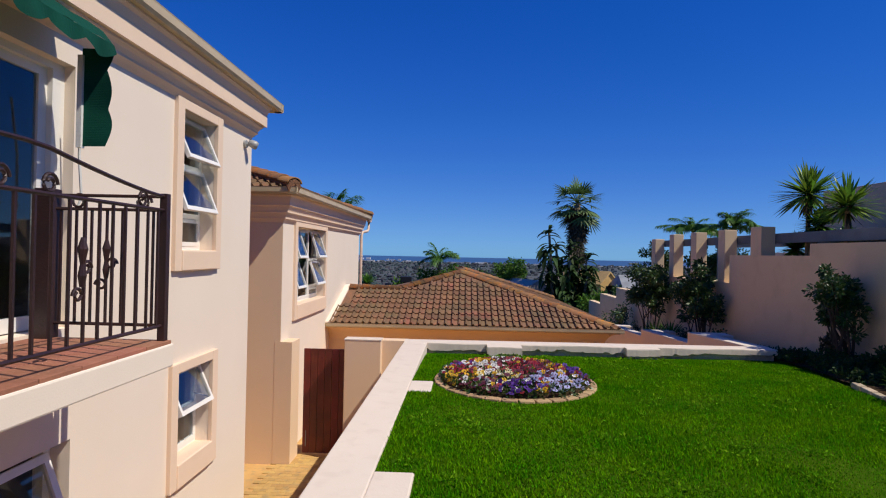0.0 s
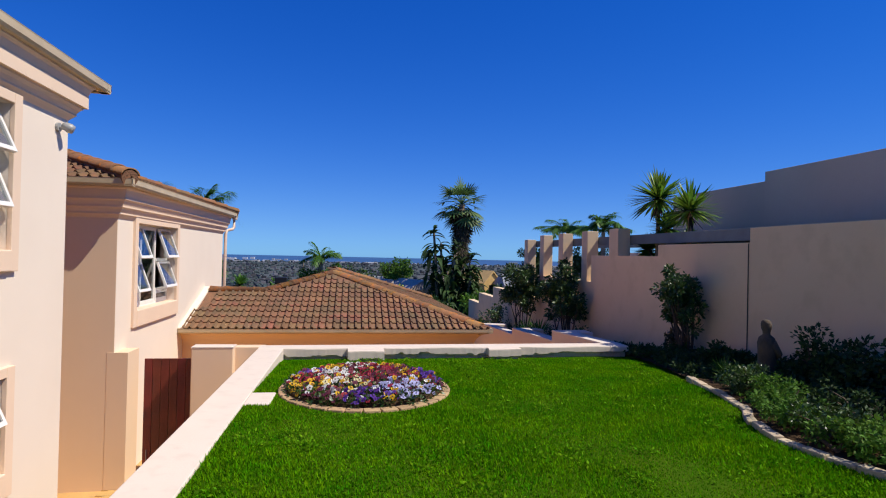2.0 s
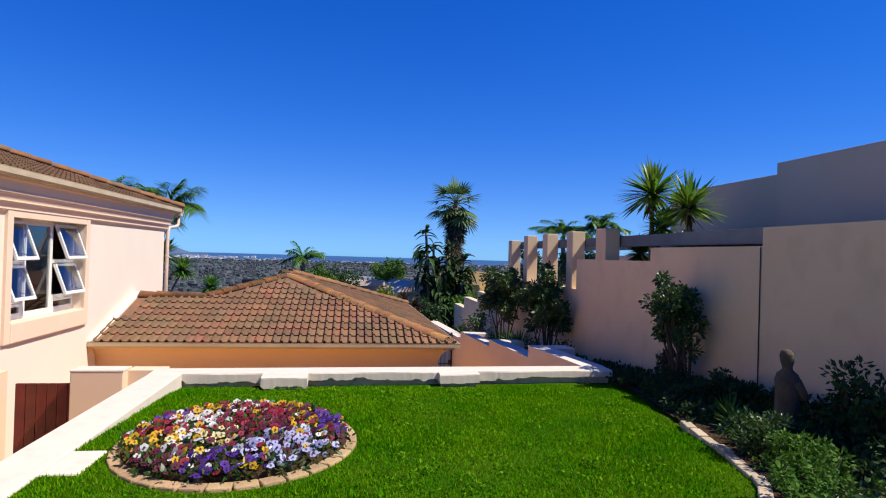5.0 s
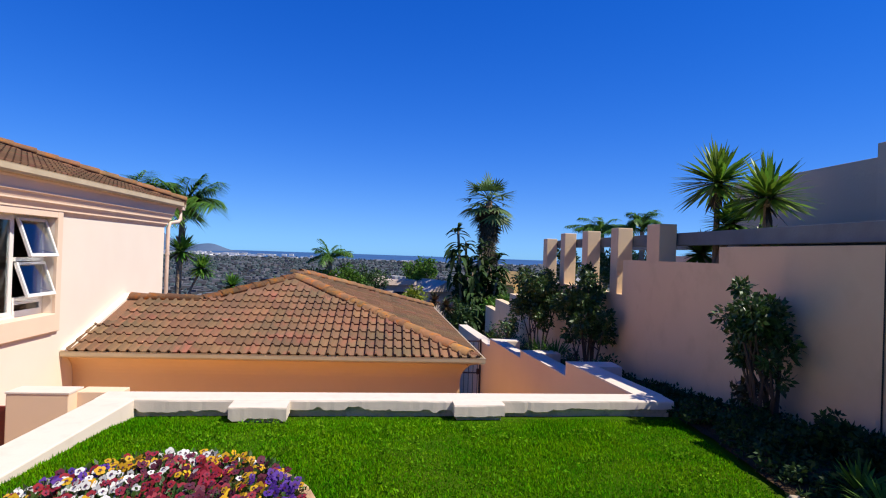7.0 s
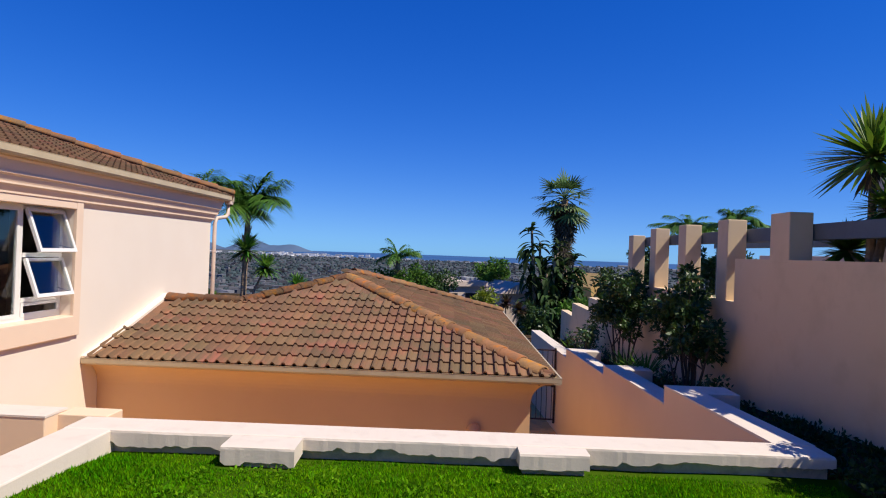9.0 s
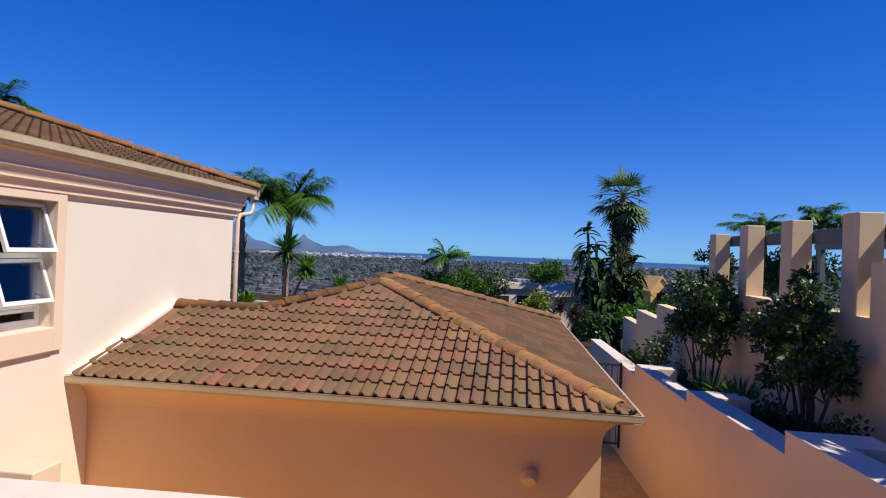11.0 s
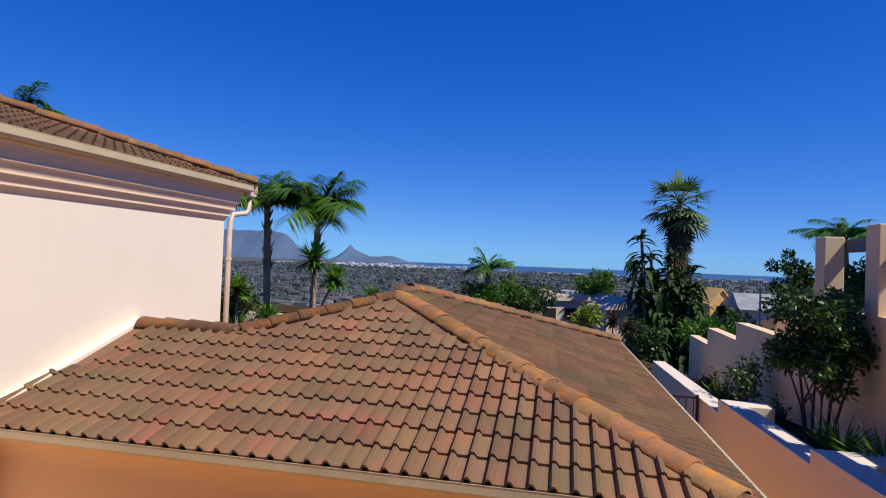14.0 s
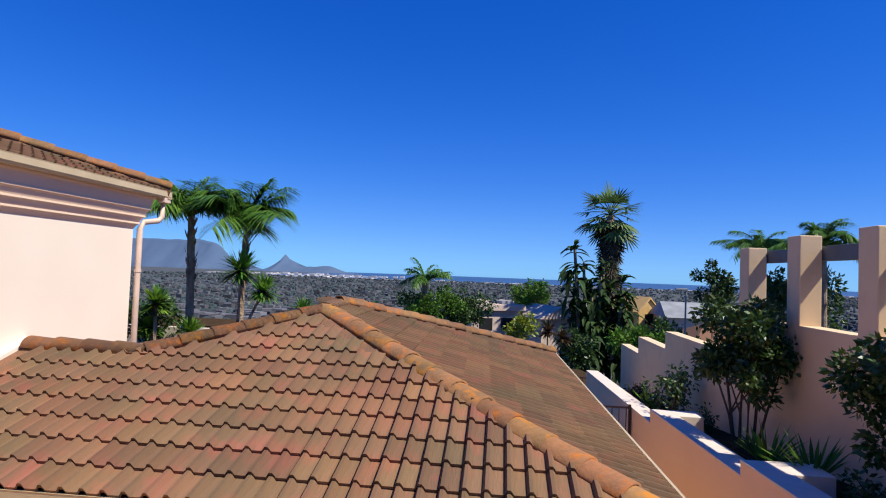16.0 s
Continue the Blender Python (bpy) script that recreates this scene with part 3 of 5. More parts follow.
# ---- windows ----
def sash(owner, x, y0, y1, z0, z1, tilt=0.0, w=0.038):
    """A white framed pane in the plane x, hinged at its top and swung out by tilt degrees."""
    m = Matrix.Translation((x, 0, z1)) @ Matrix.Rotation(radians(-tilt), 4, "Y") @ Matrix.Translation((-x, 0, -z1))
    s = Shape()
    s.box(x - 0.02, x + 0.02, y0, y0 + w, z0, z1, m).box(x - 0.02, x + 0.02, y1 - w, y1, z0, z1, m)
    s.box(x - 0.02, x + 0.02, y0 + w, y1 - w, z0, z0 + w * 1.2, m).box(x - 0.02, x + 0.02, y0 + w, y1 - w, z1 - w, z1, m)
    fr = part("sash", s, WHITE, owner, "white sash tilted open" if tilt else "white fixed frame")
    part("pane", Shape().box(x - 0.003, x + 0.003, y0 + w - 0.004, y1 - w + 0.004, z0 + w, z1 - w + 0.004, m), GLASS, fr, "clear glass pane")
    if tilt:
        part("stay", Shape().tube([m @ Vector((x, y1 - 0.06, z0 + 0.05)), (x - 0.01, y1 - 0.06, z0 + 0.12)], 0.006, 6), LAMPGREY, fr)
    return fr


def window(label, x, y0, y1, z0, z1, border, sill, columns):
    """A window with a raised plaster surround outside the hole (y0..y1, z0..z1) of the wall face x."""
    w = thing("window", label, "window", kind="structure")
    s = Shape()
    o = 0.045
    s.box(x - 0.01, x + o, y0 - border, y0, z0 - sill, z1 + 0.1, c=0.006).box(x - 0.01, x + o, y1, y1 + border, z0 - sill, z1 + 0.1, c=0.006)
    s.box(x - 0.01, x + o - 0.002, y0, y1, z1, z1 + 0.1, c=0.006)
    part("window_surround", s, TRIM, w, "raised cream plaster surround")
    part("window_sill", Shape().box(x - 0.16, x + o + 0.012, y0, y1, z0 - sill, z0 + 0.008, c=0.012), TRIM, w, "sloping cream sill")
    xf = x - 0.17
    s = Shape()
    s.box(xf - 0.025, xf + 0.025, y0, y0 + 0.05, z0, z1).box(xf - 0.025, xf + 0.025, y1 - 0.05, y1, z0, z1)
    s.box(xf - 0.025, xf + 0.025, y0 + 0.05, y1 - 0.05, z0, z0 + 0.06).box(xf - 0.025, xf + 0.025, y0 + 0.05, y1 - 0.05, z1 - 0.05, z1)
    for c in columns[1:]:
        s.box(xf - 0.024, xf + 0.024, c[0] - 0.025, c[0] + 0.025, z0 + 0.06, z1 - 0.05)
    part("window_frame", s, WHITE, w, "white painted frame")
    for ya, yb, rows in columns:
        for za, zb, tilt in rows:
            sash(w, xf + (0.05 if tilt else 0.012), ya + 0.03, yb - 0.03, za, zb, tilt)
            if tilt:
                part("transom", Shape().box(xf - 0.024, xf + 0.03, ya + 0.025, yb - 0.025, za - 0.035, za + 0.02), WHITE, w)
    return w


# ---- the house: tall wing with the balcony ----
XA, YA = 0.14, -5.03
house = thing("house", "two-storey cream plastered house with stepped cornices and tiled roofs", "house")
holes = [(-6.94, -6.16, 1.42, 2.84), (-6.94, -6.16, -0.72, 0.2), (-11.5, -8.5, 0.86, 2.75), (-10.7, -8.46, -1.5, 0.04)]
part("wall", wall_with_holes("x", XA - 0.28, XA, -24, YA, -2.4, 3.3, holes), PLASTER, house)
part("wall", Shape().box(-7, XA - 0.28, YA - 0.28, YA, -2.4, 3.3), CREAM_BOUNCE, house)
part("wall", Shape().box(-7.3, -7, -24, 4, -2.4, 2.2), PEACH_BOUNCE, house)
part("wall", Shape().box(-7, XA - 0.28, -24.3, -24, -2.4, 3.3), PEACH_BOUNCE, house)
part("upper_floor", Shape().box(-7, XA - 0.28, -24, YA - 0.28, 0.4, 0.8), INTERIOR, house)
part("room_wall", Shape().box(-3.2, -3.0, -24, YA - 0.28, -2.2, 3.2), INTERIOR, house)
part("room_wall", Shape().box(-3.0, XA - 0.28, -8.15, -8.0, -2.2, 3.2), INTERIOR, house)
part("roof", Shape().prism([(-7.4, -24.4), (XA + 0.14, -24.4), (XA + 0.14, YA + 0.33), (-7.4, YA + 0.33)], 3.372, 3.45), TILE2, house)
cornice(house, XA, -24, YA, -7, ((2.93, 3.01, 0.06, False), (3.011, 3.1, 0.11, False), (3.101, 3.25, 0.15, True), (3.251, 3.372, 0.2, False)))
gutter(house, [(XA + 0.27, -24.4, 3.47), (XA + 0.27, YA + 0.47, 3.47), (-7.3, YA + 0.47, 3.47)])
window("tall cream-framed window with two sashes tilted open", XA, -6.94, -6.16, 1.42, 2.84, 0.13, 0.2,
       [(-6.94, -6.16, [(2.32, 2.8, 24), (1.8, 2.28, 22), (1.47, 1.76, 0)])])
window("small cream-framed window with its upper sash open", XA, -6.94, -6.16, -0.72, 0.2, 0.13, 0.24,
       [(-6.94, -6.16, [(-0.28, 0.16, 24), (-0.68, -0.32, 0)])])
lamp = thing("security_lamp", "small grey outdoor lamp fixed high on the wall", "wall lamp", (XA, -5.28, 2.8))
part("back_plate", Shape().tube([(0, 0, 0), (0.03, 0, 0)], 0.05, 14), LAMPGREY, lamp)
part("arm", Shape().tube([(0.03, 0, 0), (0.07, 0.01, -0.01), (0.1, 0.02, 0.02)], 0.022, 8), LAMPGREY, lamp)
part("head", Shape().tube([(0.05, 0.0, 0.03), (0.07, 0.01, 0.02), (0.12, 0.04, -0.005), (0.15, 0.05, -0.02)], [0.02, 0.045, 0.056, 0.045], 14), LAMPGREY, lamp, smooth=True)

# window under the balcony
lw = thing("window", "white framed window under the balcony with one sash open", "window", kind="structure")
s = Shape().box(XA - 0.21, XA - 0.15, -8.53, -8.46, -1.5, 0.04).box(XA - 0.21, XA - 0.15, -10.7, -10.63, -1.5, 0.04)
s.box(XA - 0.21, XA - 0.15, -10.63, -8.53, -0.03, 0.04).box(XA - 0.21, XA - 0.15, -10.63, -8.53, -1.5, -1.42)
part("window_frame", s, WHITE, lw, "white painted frame")
sash(lw, XA - 0.13, -9.25, -8.53, -1.4, -0.04, 20, 0.06)
sash(lw, XA - 0.18, -10.6, -9.27, -1.4, -0.04, 0, 0.06)

# balcony
balcony = thing("balcony", "cream balcony with a terracotta tiled floor", "balcony")
part("slab", Shape().box(XA, 1.06, -13.6, -8.78, 0.66, 0.815, c=0.012), PLASTER, balcony)
k = 0
for i in range(3):
    for j in range(16):
        part("floor_tile", Shape().box(XA + 0.005 + i * 0.305, XA + 0.3 + i * 0.305, -8.8 - 0.3 * j - 0.293, -8.8 - 0.3 * j, 0.812, 0.838, c=0.004), TERRACOTTA, balcony)
rail = thing("balcony_railing", "black wrought iron balcony railing with scrolls", "railing", (0, 0, 0.838))
part("post", Shape().box(0.98, 1.03, -8.86, -8.81, 0, 0.97, c=0.004), IRON, rail)
part("post", Shape().box(0.16, 0.27, -8.9, -8.79, 0, 0.99, c=0.004), IRON, rail)
part("post", Shape().box(0.98, 1.03, -11.3, -11.25, 0, 0.97, c=0.004), IRON, rail)


def scroll(c, r, turn, axis, flip=1):
    pts = []
    for i in range(22):
        w = i / 21 * turn * 2 * math.pi
        q = r * (1 - 0.62 * i / 21)
        u, v = math.cos(w) * q * flip, math.sin(w) * q
        pts.append((c[0] + (u if axis == "x" else 0), c[1] + (u if axis == "y" else 0), c[2] + v))
    return Shape().tube(pts, 0.009, 6)


for (a, b, n, axis) in (((0.25, 0.98), -8.835, 7, "x"), ((-11.25, -8.86), 1.005, 20, "y")):
    lo, hi = a

    def at(u, z, b=b, axis=axis):
        return (u, b, z) if axis == "x" else (b, u, z)
    part("rail", Shape().tube([at(lo, 0.1), at(hi, 0.1)], 0.012, 6), IRON, rail)
    part("rail", Shape().tube([at(lo, 0.86), at(hi, 0.86)], 0.012, 6), IRON, rail)
    part("rail", Shape().tube([at(lo + (hi - lo) * i / 16, 0.95 + 0.14 * min(1.0, (hi - lo) * (1 - i / 16) / 1.1) ** 1.4 * (axis == "y")) for i in range(17)], 0.012, 6), IRON, rail)
    for i in range(n):
        u = lo + (hi - lo) * (i + 0.5) / n
        part("baluster", Shape().box(*((u - 0.007, u + 0.007, b - 0.007, b + 0.007) if axis == "x" else (b - 0.007, b + 0.007, u - 0.007, u + 0.007)), 0.1, 0.86), IRON, rail)
    for u in ([0.42, 0.86] if axis == "x" else [-11.0, -10.2, -9.9, -9.1]):
        part("scroll", scroll(at(u, 0.91), 0.055, 1.4, axis), IRON, rail)
    for u in ([0.615] if axis == "x" else [-9.65, -10.6]):
        for zc, f in ((0.5, 1), (0.36, -1)):
            part("scroll", scroll(at(u + 0.035 * f, zc), 0.04, 1.2, axis, f), IRON, rail)
        part("knot", Shape().tube([at(u, 0.4), at(u, 0.46), at(u, 0.52), at(u, 0.6), at(u, 0.66)], [0.012, 0.022, 0.012, 0.026, 0.01], 8), IRON, rail)

# balcony door, curtain, awning
door = thing("door_balcony", "white framed glass balcony door", "door", kind="structure")
for y0, y1 in ((-11.45, -10.1), (-10.05, -8.62)):
    sash(door, XA - 0.14, y0, y1, 0.87, 2.72, 0, 0.08)
part("door_frame", Shape().box(XA - 0.2, XA - 0.08, -8.62, -8.5, 0.86, 2.75).box(XA - 0.2, XA - 0.08, -11.5, -11.45, 0.86, 2.75).box(XA - 0.2, XA - 0.08, -11.45, -8.62, 2.7, 2.75), WHITE, door)
s = Shape()
for i in range(60):
    for z in (0.85, 2.7):
        s.v.append((XA - 0.45 + 0.04 * math.sin(i * 1.1), -10.4 + i * 0.028, z))
    if i:
        s.f.append((2 * i - 2, 2 * i, 2 * i + 1, 2 * i - 1))
solid("curtain", s, CURTAIN, "cream curtain hanging inside the balcony door", "curtain")
awning = thing("awning", "dark green canvas awning with a scalloped edge over the balcony", "awning", (XA, 0, 0))
s = Shape()
n = 40
for i in range(n + 1):
    y = -11.85 + 3.1 * i / n
    for u, z in ((0.0, 3.0), (0.2, 2.98), (0.36, 2.92), (0.44, 2.82)):
        s.v.append((u, y, z + 0.012 * math.sin(i * 1.7) * u))
for i in range(n):
    for k in range(3):
        q = i * 4 + k
        s.f.append((q, q + 1, q + 5, q + 4))
part("canopy", s, GREENCLOTH, awning)
s = Shape()
for i in range(121):
    y = -11.85 + 3.1 * i / 120
    s.v += [(0.44, y, 2.82), (0.45 + 0.012 * math.sin(i * 0.7), y, 2.76 - 0.06 * abs(math.sin(i * math.pi / 12)))]
    if i:
        s.f.append((2 * i - 2, 2 * i, 2 * i + 1, 2 * i - 1))
part("valance", s, GREENCLOTH, awning, "scalloped green valance")
s = Shape()
for i in range(41):
    z = 2.13 + (2.8 - 2.13) * i / 40
    s.v += [(0.22, -8.75, z), (0.40 + 0.035 * abs(math.sin(math.pi * (z - 2.13) / 0.26)), -8.75 + 0.012 * math.sin(z * 14), z)]
    if i:
        s.f.append((2 * i - 2, 2 * i - 1, 2 * i + 1, 2 * i))
part("side_flap", s, GREENCLOTH, awning, "hanging green side flap")
part("cord", Shape().tube([(0.12, -8.6, 2.5), (0.09, -8.57, 2.1), (0.1, -8.55, 1.8), (0.08, -8.57, 1.7)], 0.009, 6), WHITECLOTH, awning)
part("strip", Shape().box(0.2, 0.235, -8.77, -8.73, 2.12, 2.75), WHITECLOTH, awning, "white edge strip")

# ---- the house: lower wing with the wide window ----
XB, Y0, Y1 = -0.025, -3.1, 3.82
part("wall", wall_with_holes("x", XB - 0.28, XB, Y0 + 0.001, Y1, -2.4, 2.3, [(-2.36, -0.27, 0.46, 1.87)]), PLASTER, house)
part("wall", Shape().box(-7, XB - 0.004, Y0 - 0.004, Y0 + 0.28, -2.4, 2.3), CREAM_BOUNCE, house)
part("wall", Shape().box(-7, XB - 0.28, Y1 - 0.28, Y1, -4.0, 2.3), PLASTER, house)
part("wall", Shape().box(-7, XA - 0.3, YA, Y0, -2.4, -2.2), PEACH_BOUNCE, house)
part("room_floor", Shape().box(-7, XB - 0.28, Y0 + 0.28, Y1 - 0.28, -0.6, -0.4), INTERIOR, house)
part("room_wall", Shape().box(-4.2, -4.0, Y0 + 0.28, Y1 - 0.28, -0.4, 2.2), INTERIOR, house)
part("wall_base", Shape().box(XB - 0.1, 0.17, Y0 - 0.007, -2.66, -2.3, -0.08, c=0.002), CREAM_BOUNCE, house, "thicker cream wall base with a ledge")
cornice(house, XB, Y0, Y1, -7, ((1.9, 1.99, 0.055, False), (1.991, 2.09, 0.105, False), (2.091, 2.2, 0.155, False), (2.201, 2.37, 0.2, False)))
gutter(house, [(XB + 0.3, Y0 - 0.32, 2.46), (XB + 0.3, Y1 + 0.42, 2.46), (-7, Y1 + 0.42, 2.46)])
gutter(house, [(-7, Y0 - 0.32, 2.46), (XB + 0.3, Y0 - 0.32, 2.46)])
PITCH = math.tan(radians(17.3))
ex, e0, e1 = XB + 0.24, Y0 - 0.27, Y1 + 0.37
half = (e1 - e0) / 2
apexB = (ex - half, (e0 + e1) / 2, 2.45 + half * PITCH)
slope_len = half / math.cos(radians(17.3))
tiled_slope(house, (ex, e0, 2.45), (0, 1, 0), (-1, 0, PITCH), [(0, 0), (e1 - e0, 0), (half, slope_len)])
tiled_slope(house, (ex - 2 * half, e0, 2.45), (1, 0, 0), (0, 1, PITCH), [(0, 0), (2 * half, 0), (half, slope_len)], keep=lambda u, v: u > 2 * half - 4.0)
part("roof_back", Shape().add([(ex - 2 * half, e0, 2.44), (ex - 2 * half, e1, 2.44), apexB, (ex, e1, 2.44)], [(0, 2, 1), (1, 2, 3)]), TILE2, house)
cap_tiles(house, (ex + 0.02, e0 - 0.02, 2.52), (apexB[0], apexB[1], apexB[2] + 0.05))
cap_tiles(house, (ex + 0.02, e1 + 0.02, 2.52), (apexB[0], apexB[1], apexB[2] + 0.05))
window("wide cream-framed window with four sashes tilted open", XB, -2.36, -0.27, 0.46, 1.87, 0.13, 0.26,
       [(-2.36, -1.76, [(1.27, 1.83, 20), (0.72, 1.22, 20), (0.51, 0.68, 0)]), (-1.76, -0.98, [(0.51, 1.83, 0)]), (-0.98, -0.27, [(1.27, 1.83, 20), (0.72, 1.22, 20), (0.51, 0.68, 0)])])
arm = thing("armchair", "red upholstered armchair inside the wide window", "armchair", (-1.3, -1.8, -0.4))
part("seat", Shape().box(-0.4, 0.4, -0.4, 0.4, 0.15, 0.5, c=0.06), REDSEAT, arm)
part("backrest", Shape().box(-0.4, -0.2, -0.4, 0.4, 0.5, 1.0, c=0.06), REDSEAT, arm)
part("armrest", Shape().box(-0.4, 0.4, -0.52, -0.4, 0.0, 0.7, c=0.04), REDSEAT, arm)
part("armrest", Shape().box(-0.4, 0.4, 0.4, 0.52, 0.0, 0.7, c=0.04), REDSEAT, arm)
pipe = thing("downpipe", "cream painted rainwater downpipe at the house corner", "downpipe", (0, 0, -2))
part("pipe", Shape().tube([(XB + 0.22, Y1 + 0.32, 4.38), (XB + 0.22, Y1 + 0.32, 4.1), (XB + 0.19, Y1 + 0.28, 4.04), (XB + 0.09, Y1 + 0.1, 4.0), (XB + 0.06, Y1 + 0.06, 3.9), (XB + 0.06, Y1 + 0.06, 0.0)], 0.04, 12), PIPE, pipe, smooth=True)
part("bracket", Shape().tube([(XB + 0.06, Y1 + 0.06, 3.3), (XB + 0.06, Y1 + 0.06, 3.34)], 0.048, 12), PIPE, pipe)
part("outlet_box", Shape().box(XB + 0.18, XB + 0.29, Y1 + 0.25, Y1 + 0.4, 4.3, 4.42, c=0.008), PIPE, pipe)

# courtyard gate and its pier
gate = thing("courtyard_gate", "dark red stained boarded wooden gate", "gate", (0, -2.6, -2.1))
for i in range(6):
    part("board", Shape().box(0.24 + i * 0.124, 0.24 + i * 0.124 + 0.119, -0.02, 0.02, 0.03, 1.84, c=0.005), GATEWOOD, gate)
part("brace", Shape().box(0.24, 0.98, 0.021, 0.05, 0.3, 0.42), GATEWOOD, gate)
part("brace", Shape().box(0.24, 0.98, 0.021, 0.05, 1.4, 1.52), GATEWOOD, gate)
part("latch", Shape().tube([(0.3, -0.03, 0.15), (0.3, -0.03, 0.42)], 0.008, 6), LAMPGREY, gate)
s = Shape().box(1.0, 1.62, -2.9, -2.62, -2.3, -0.05, c=0.012)
pier = solid("gate_pier", s, CREAM_BOUNCE, "cream plastered pier beside the courtyard gate", "wall", "structure")
part("wall_link", Shape().box(1.61, 2.06, -2.74, -2.5, -2.3, -0.06, c=0.01), CREAM_BOUNCE, pier)
part("pier_top", Shape().box(0.995, 1.625, -2.905, -2.615, -0.052, -0.035), CAP, pier, "pale top")

# ---- garage wing with the tiled hip roof ----
garage = thing("garage", "single-storey plastered wing, tinted peach for shade, with a hipped tile roof", "building")
EZ, K = -0.13, 0.335
part("wall", Shape().box(XB + 0.002, 6.12, 0.35, 0.6, -3.2, -0.3), PEACH_BOUNCE, garage)
part("wall", Shape().prism([(5.87, 0.601), (6.12, 0.601), (5.94, 8.0), (5.7, 8.0)], -4.0, -0.3), PEACH_BOUNCE, garage)
part("wall", Shape().box(-3, 5.86, 7.75, 8.0, -4.0, -0.3), PEACH_BOUNCE, garage)
s, steps = Shape(), 9
for i in range(steps + 1):
    w = math.pi / 2 * i / steps
    out, z = 0.3 * (1 - math.sin(w)) + 0.003, -0.238 - 0.34 * (1 - math.cos(w))
    s.v += [(XB + 0.004, 0.35 - out, z), (6.12 + out, 0.35 - out, z), (5.94 + out, 8.0 + out, z)]
for i in range(steps):
    s.f += [(3 * i + k, 3 * i + 3 + k, 3 * i + 4 + k, 3 * i + 1 + k) for k in (0, 1)]
s.v += [(XB + 0.004, 0.36, -0.238), (6.11, 0.36, -0.238), (5.93, 8.0, -0.238), (XB + 0.004, 0.36, -0.6), (6.11, 0.36, -0.6), (5.93, 8.0, -0.6)]
q = 3 * steps + 3
s.f += [(q, 0, 1, q + 1), (q + 1, 1, 2, q + 2), tuple([q] + [3 * i for i in range(steps + 1)] + [q + 3])[::-1]]
part("eave_cove", s, PEACH_BOUNCE, garage, "smooth cove under the eave", smooth=False)
part("soffit", Shape().prism([(XB + 0.005, 0.04), (6.34, 0.04), (6.14, 8.26), (XB + 0.005, 8.26)], -0.24, -0.19), PEACH_BOUNCE, garage)
gutter(garage, [(XB + 0.01, -0.04, -0.14), (6.475, -0.04, -0.135), (6.275, 8.38, -0.135)], 0.1, 0.08)
cosf = 1 / math.sqrt(1 + K * K)
ax, ay = 2.92, 3.3
az = EZ + K * ay
ry = 1.99
rz = EZ + K * ry
kr = (az - EZ) / (6.36 - ax)
ty, tx = ay / cosf, ry / cosf
RX = 0.075
tiled_slope(garage, (RX, 0.0, EZ), (1, 0, 0), (0, 1, K), [(0, 0), (6.36 - RX, 0), (ax - RX, ty), (1.42 - RX, tx), (0, tx)])
part("flashing", Shape().prism([(XB + 0.002, -0.02), (RX + 0.03, -0.02), (RX + 0.03, ry + 0.1), (XB + 0.002, ry + 0.1)], lambda x, y: EZ + K * y - 0.05, lambda x, y: EZ + K * y + 0.028), PLASTER, garage, "plaster fillet where the roof meets the wall")
far_x, far_y = 6.16, 8.28
side_a = Vector((far_x - 6.36, far_y, 0)).normalized()
side_u = Vector((-side_a.y, side_a.x, 0))
ridge_y = ay + 0.7


def on_side(x, y):
    d = Vector((x - 6.36, y, 0))
    return d.dot(side_a), d.dot(side_u) / cr


kr = (az - EZ) / Vector((ax - 6.36, ay, 0)).dot(side_u)
cr = 1 / math.sqrt(1 + kr * kr)
tiled_slope(garage, (6.36, 0.0, EZ), side_a, side_u + Vector((0, 0, kr)), [(0, 0), on_side(far_x, far_y), on_side(ax, ridge_y), on_side(ax, ay)])
back = Shape().add([(ax, ay, az - 0.02), (ax, ridge_y, az - 0.02), (far_x, far_y, EZ), (-1, far_y, EZ), (1.42, ry, rz), (XB, ry, rz), (XB, 4.3, EZ), (1.0, 4.3, EZ)], [(1, 2, 3), (0, 1, 3, 4), (4, 5, 6, 7)])
part("roof_back", back, TILE2, garage)
cap_tiles(garage, (6.24, 0.115, EZ + 0.025), (ax, ay, az - 0.04))
cap_tiles(garage, (far_x, far_y, EZ + 0.05), (ax, ridge_y, az + 0.02))
cap_tiles(garage, (ax, ridge_y - 0.05, az - 0.04), (ax, ay, az - 0.035))
cap_tiles(garage, (1.42, ry, rz - 0.025), (ax, ay, az - 0.045))
cap_tiles(garage, (RX + 0.05, ry, rz - 0.02), (1.42, ry, rz - 0.025))
part("lamp_hood", Shape().tube([(5.35, 0.345, -0.97), (5.35, 0.3, -0.97), (5.35, 0.24, -1.0)], [0.1, 0.1, 0.07], 14), PEACH_BOUNCE, garage, "half-round lamp hood on the wall")


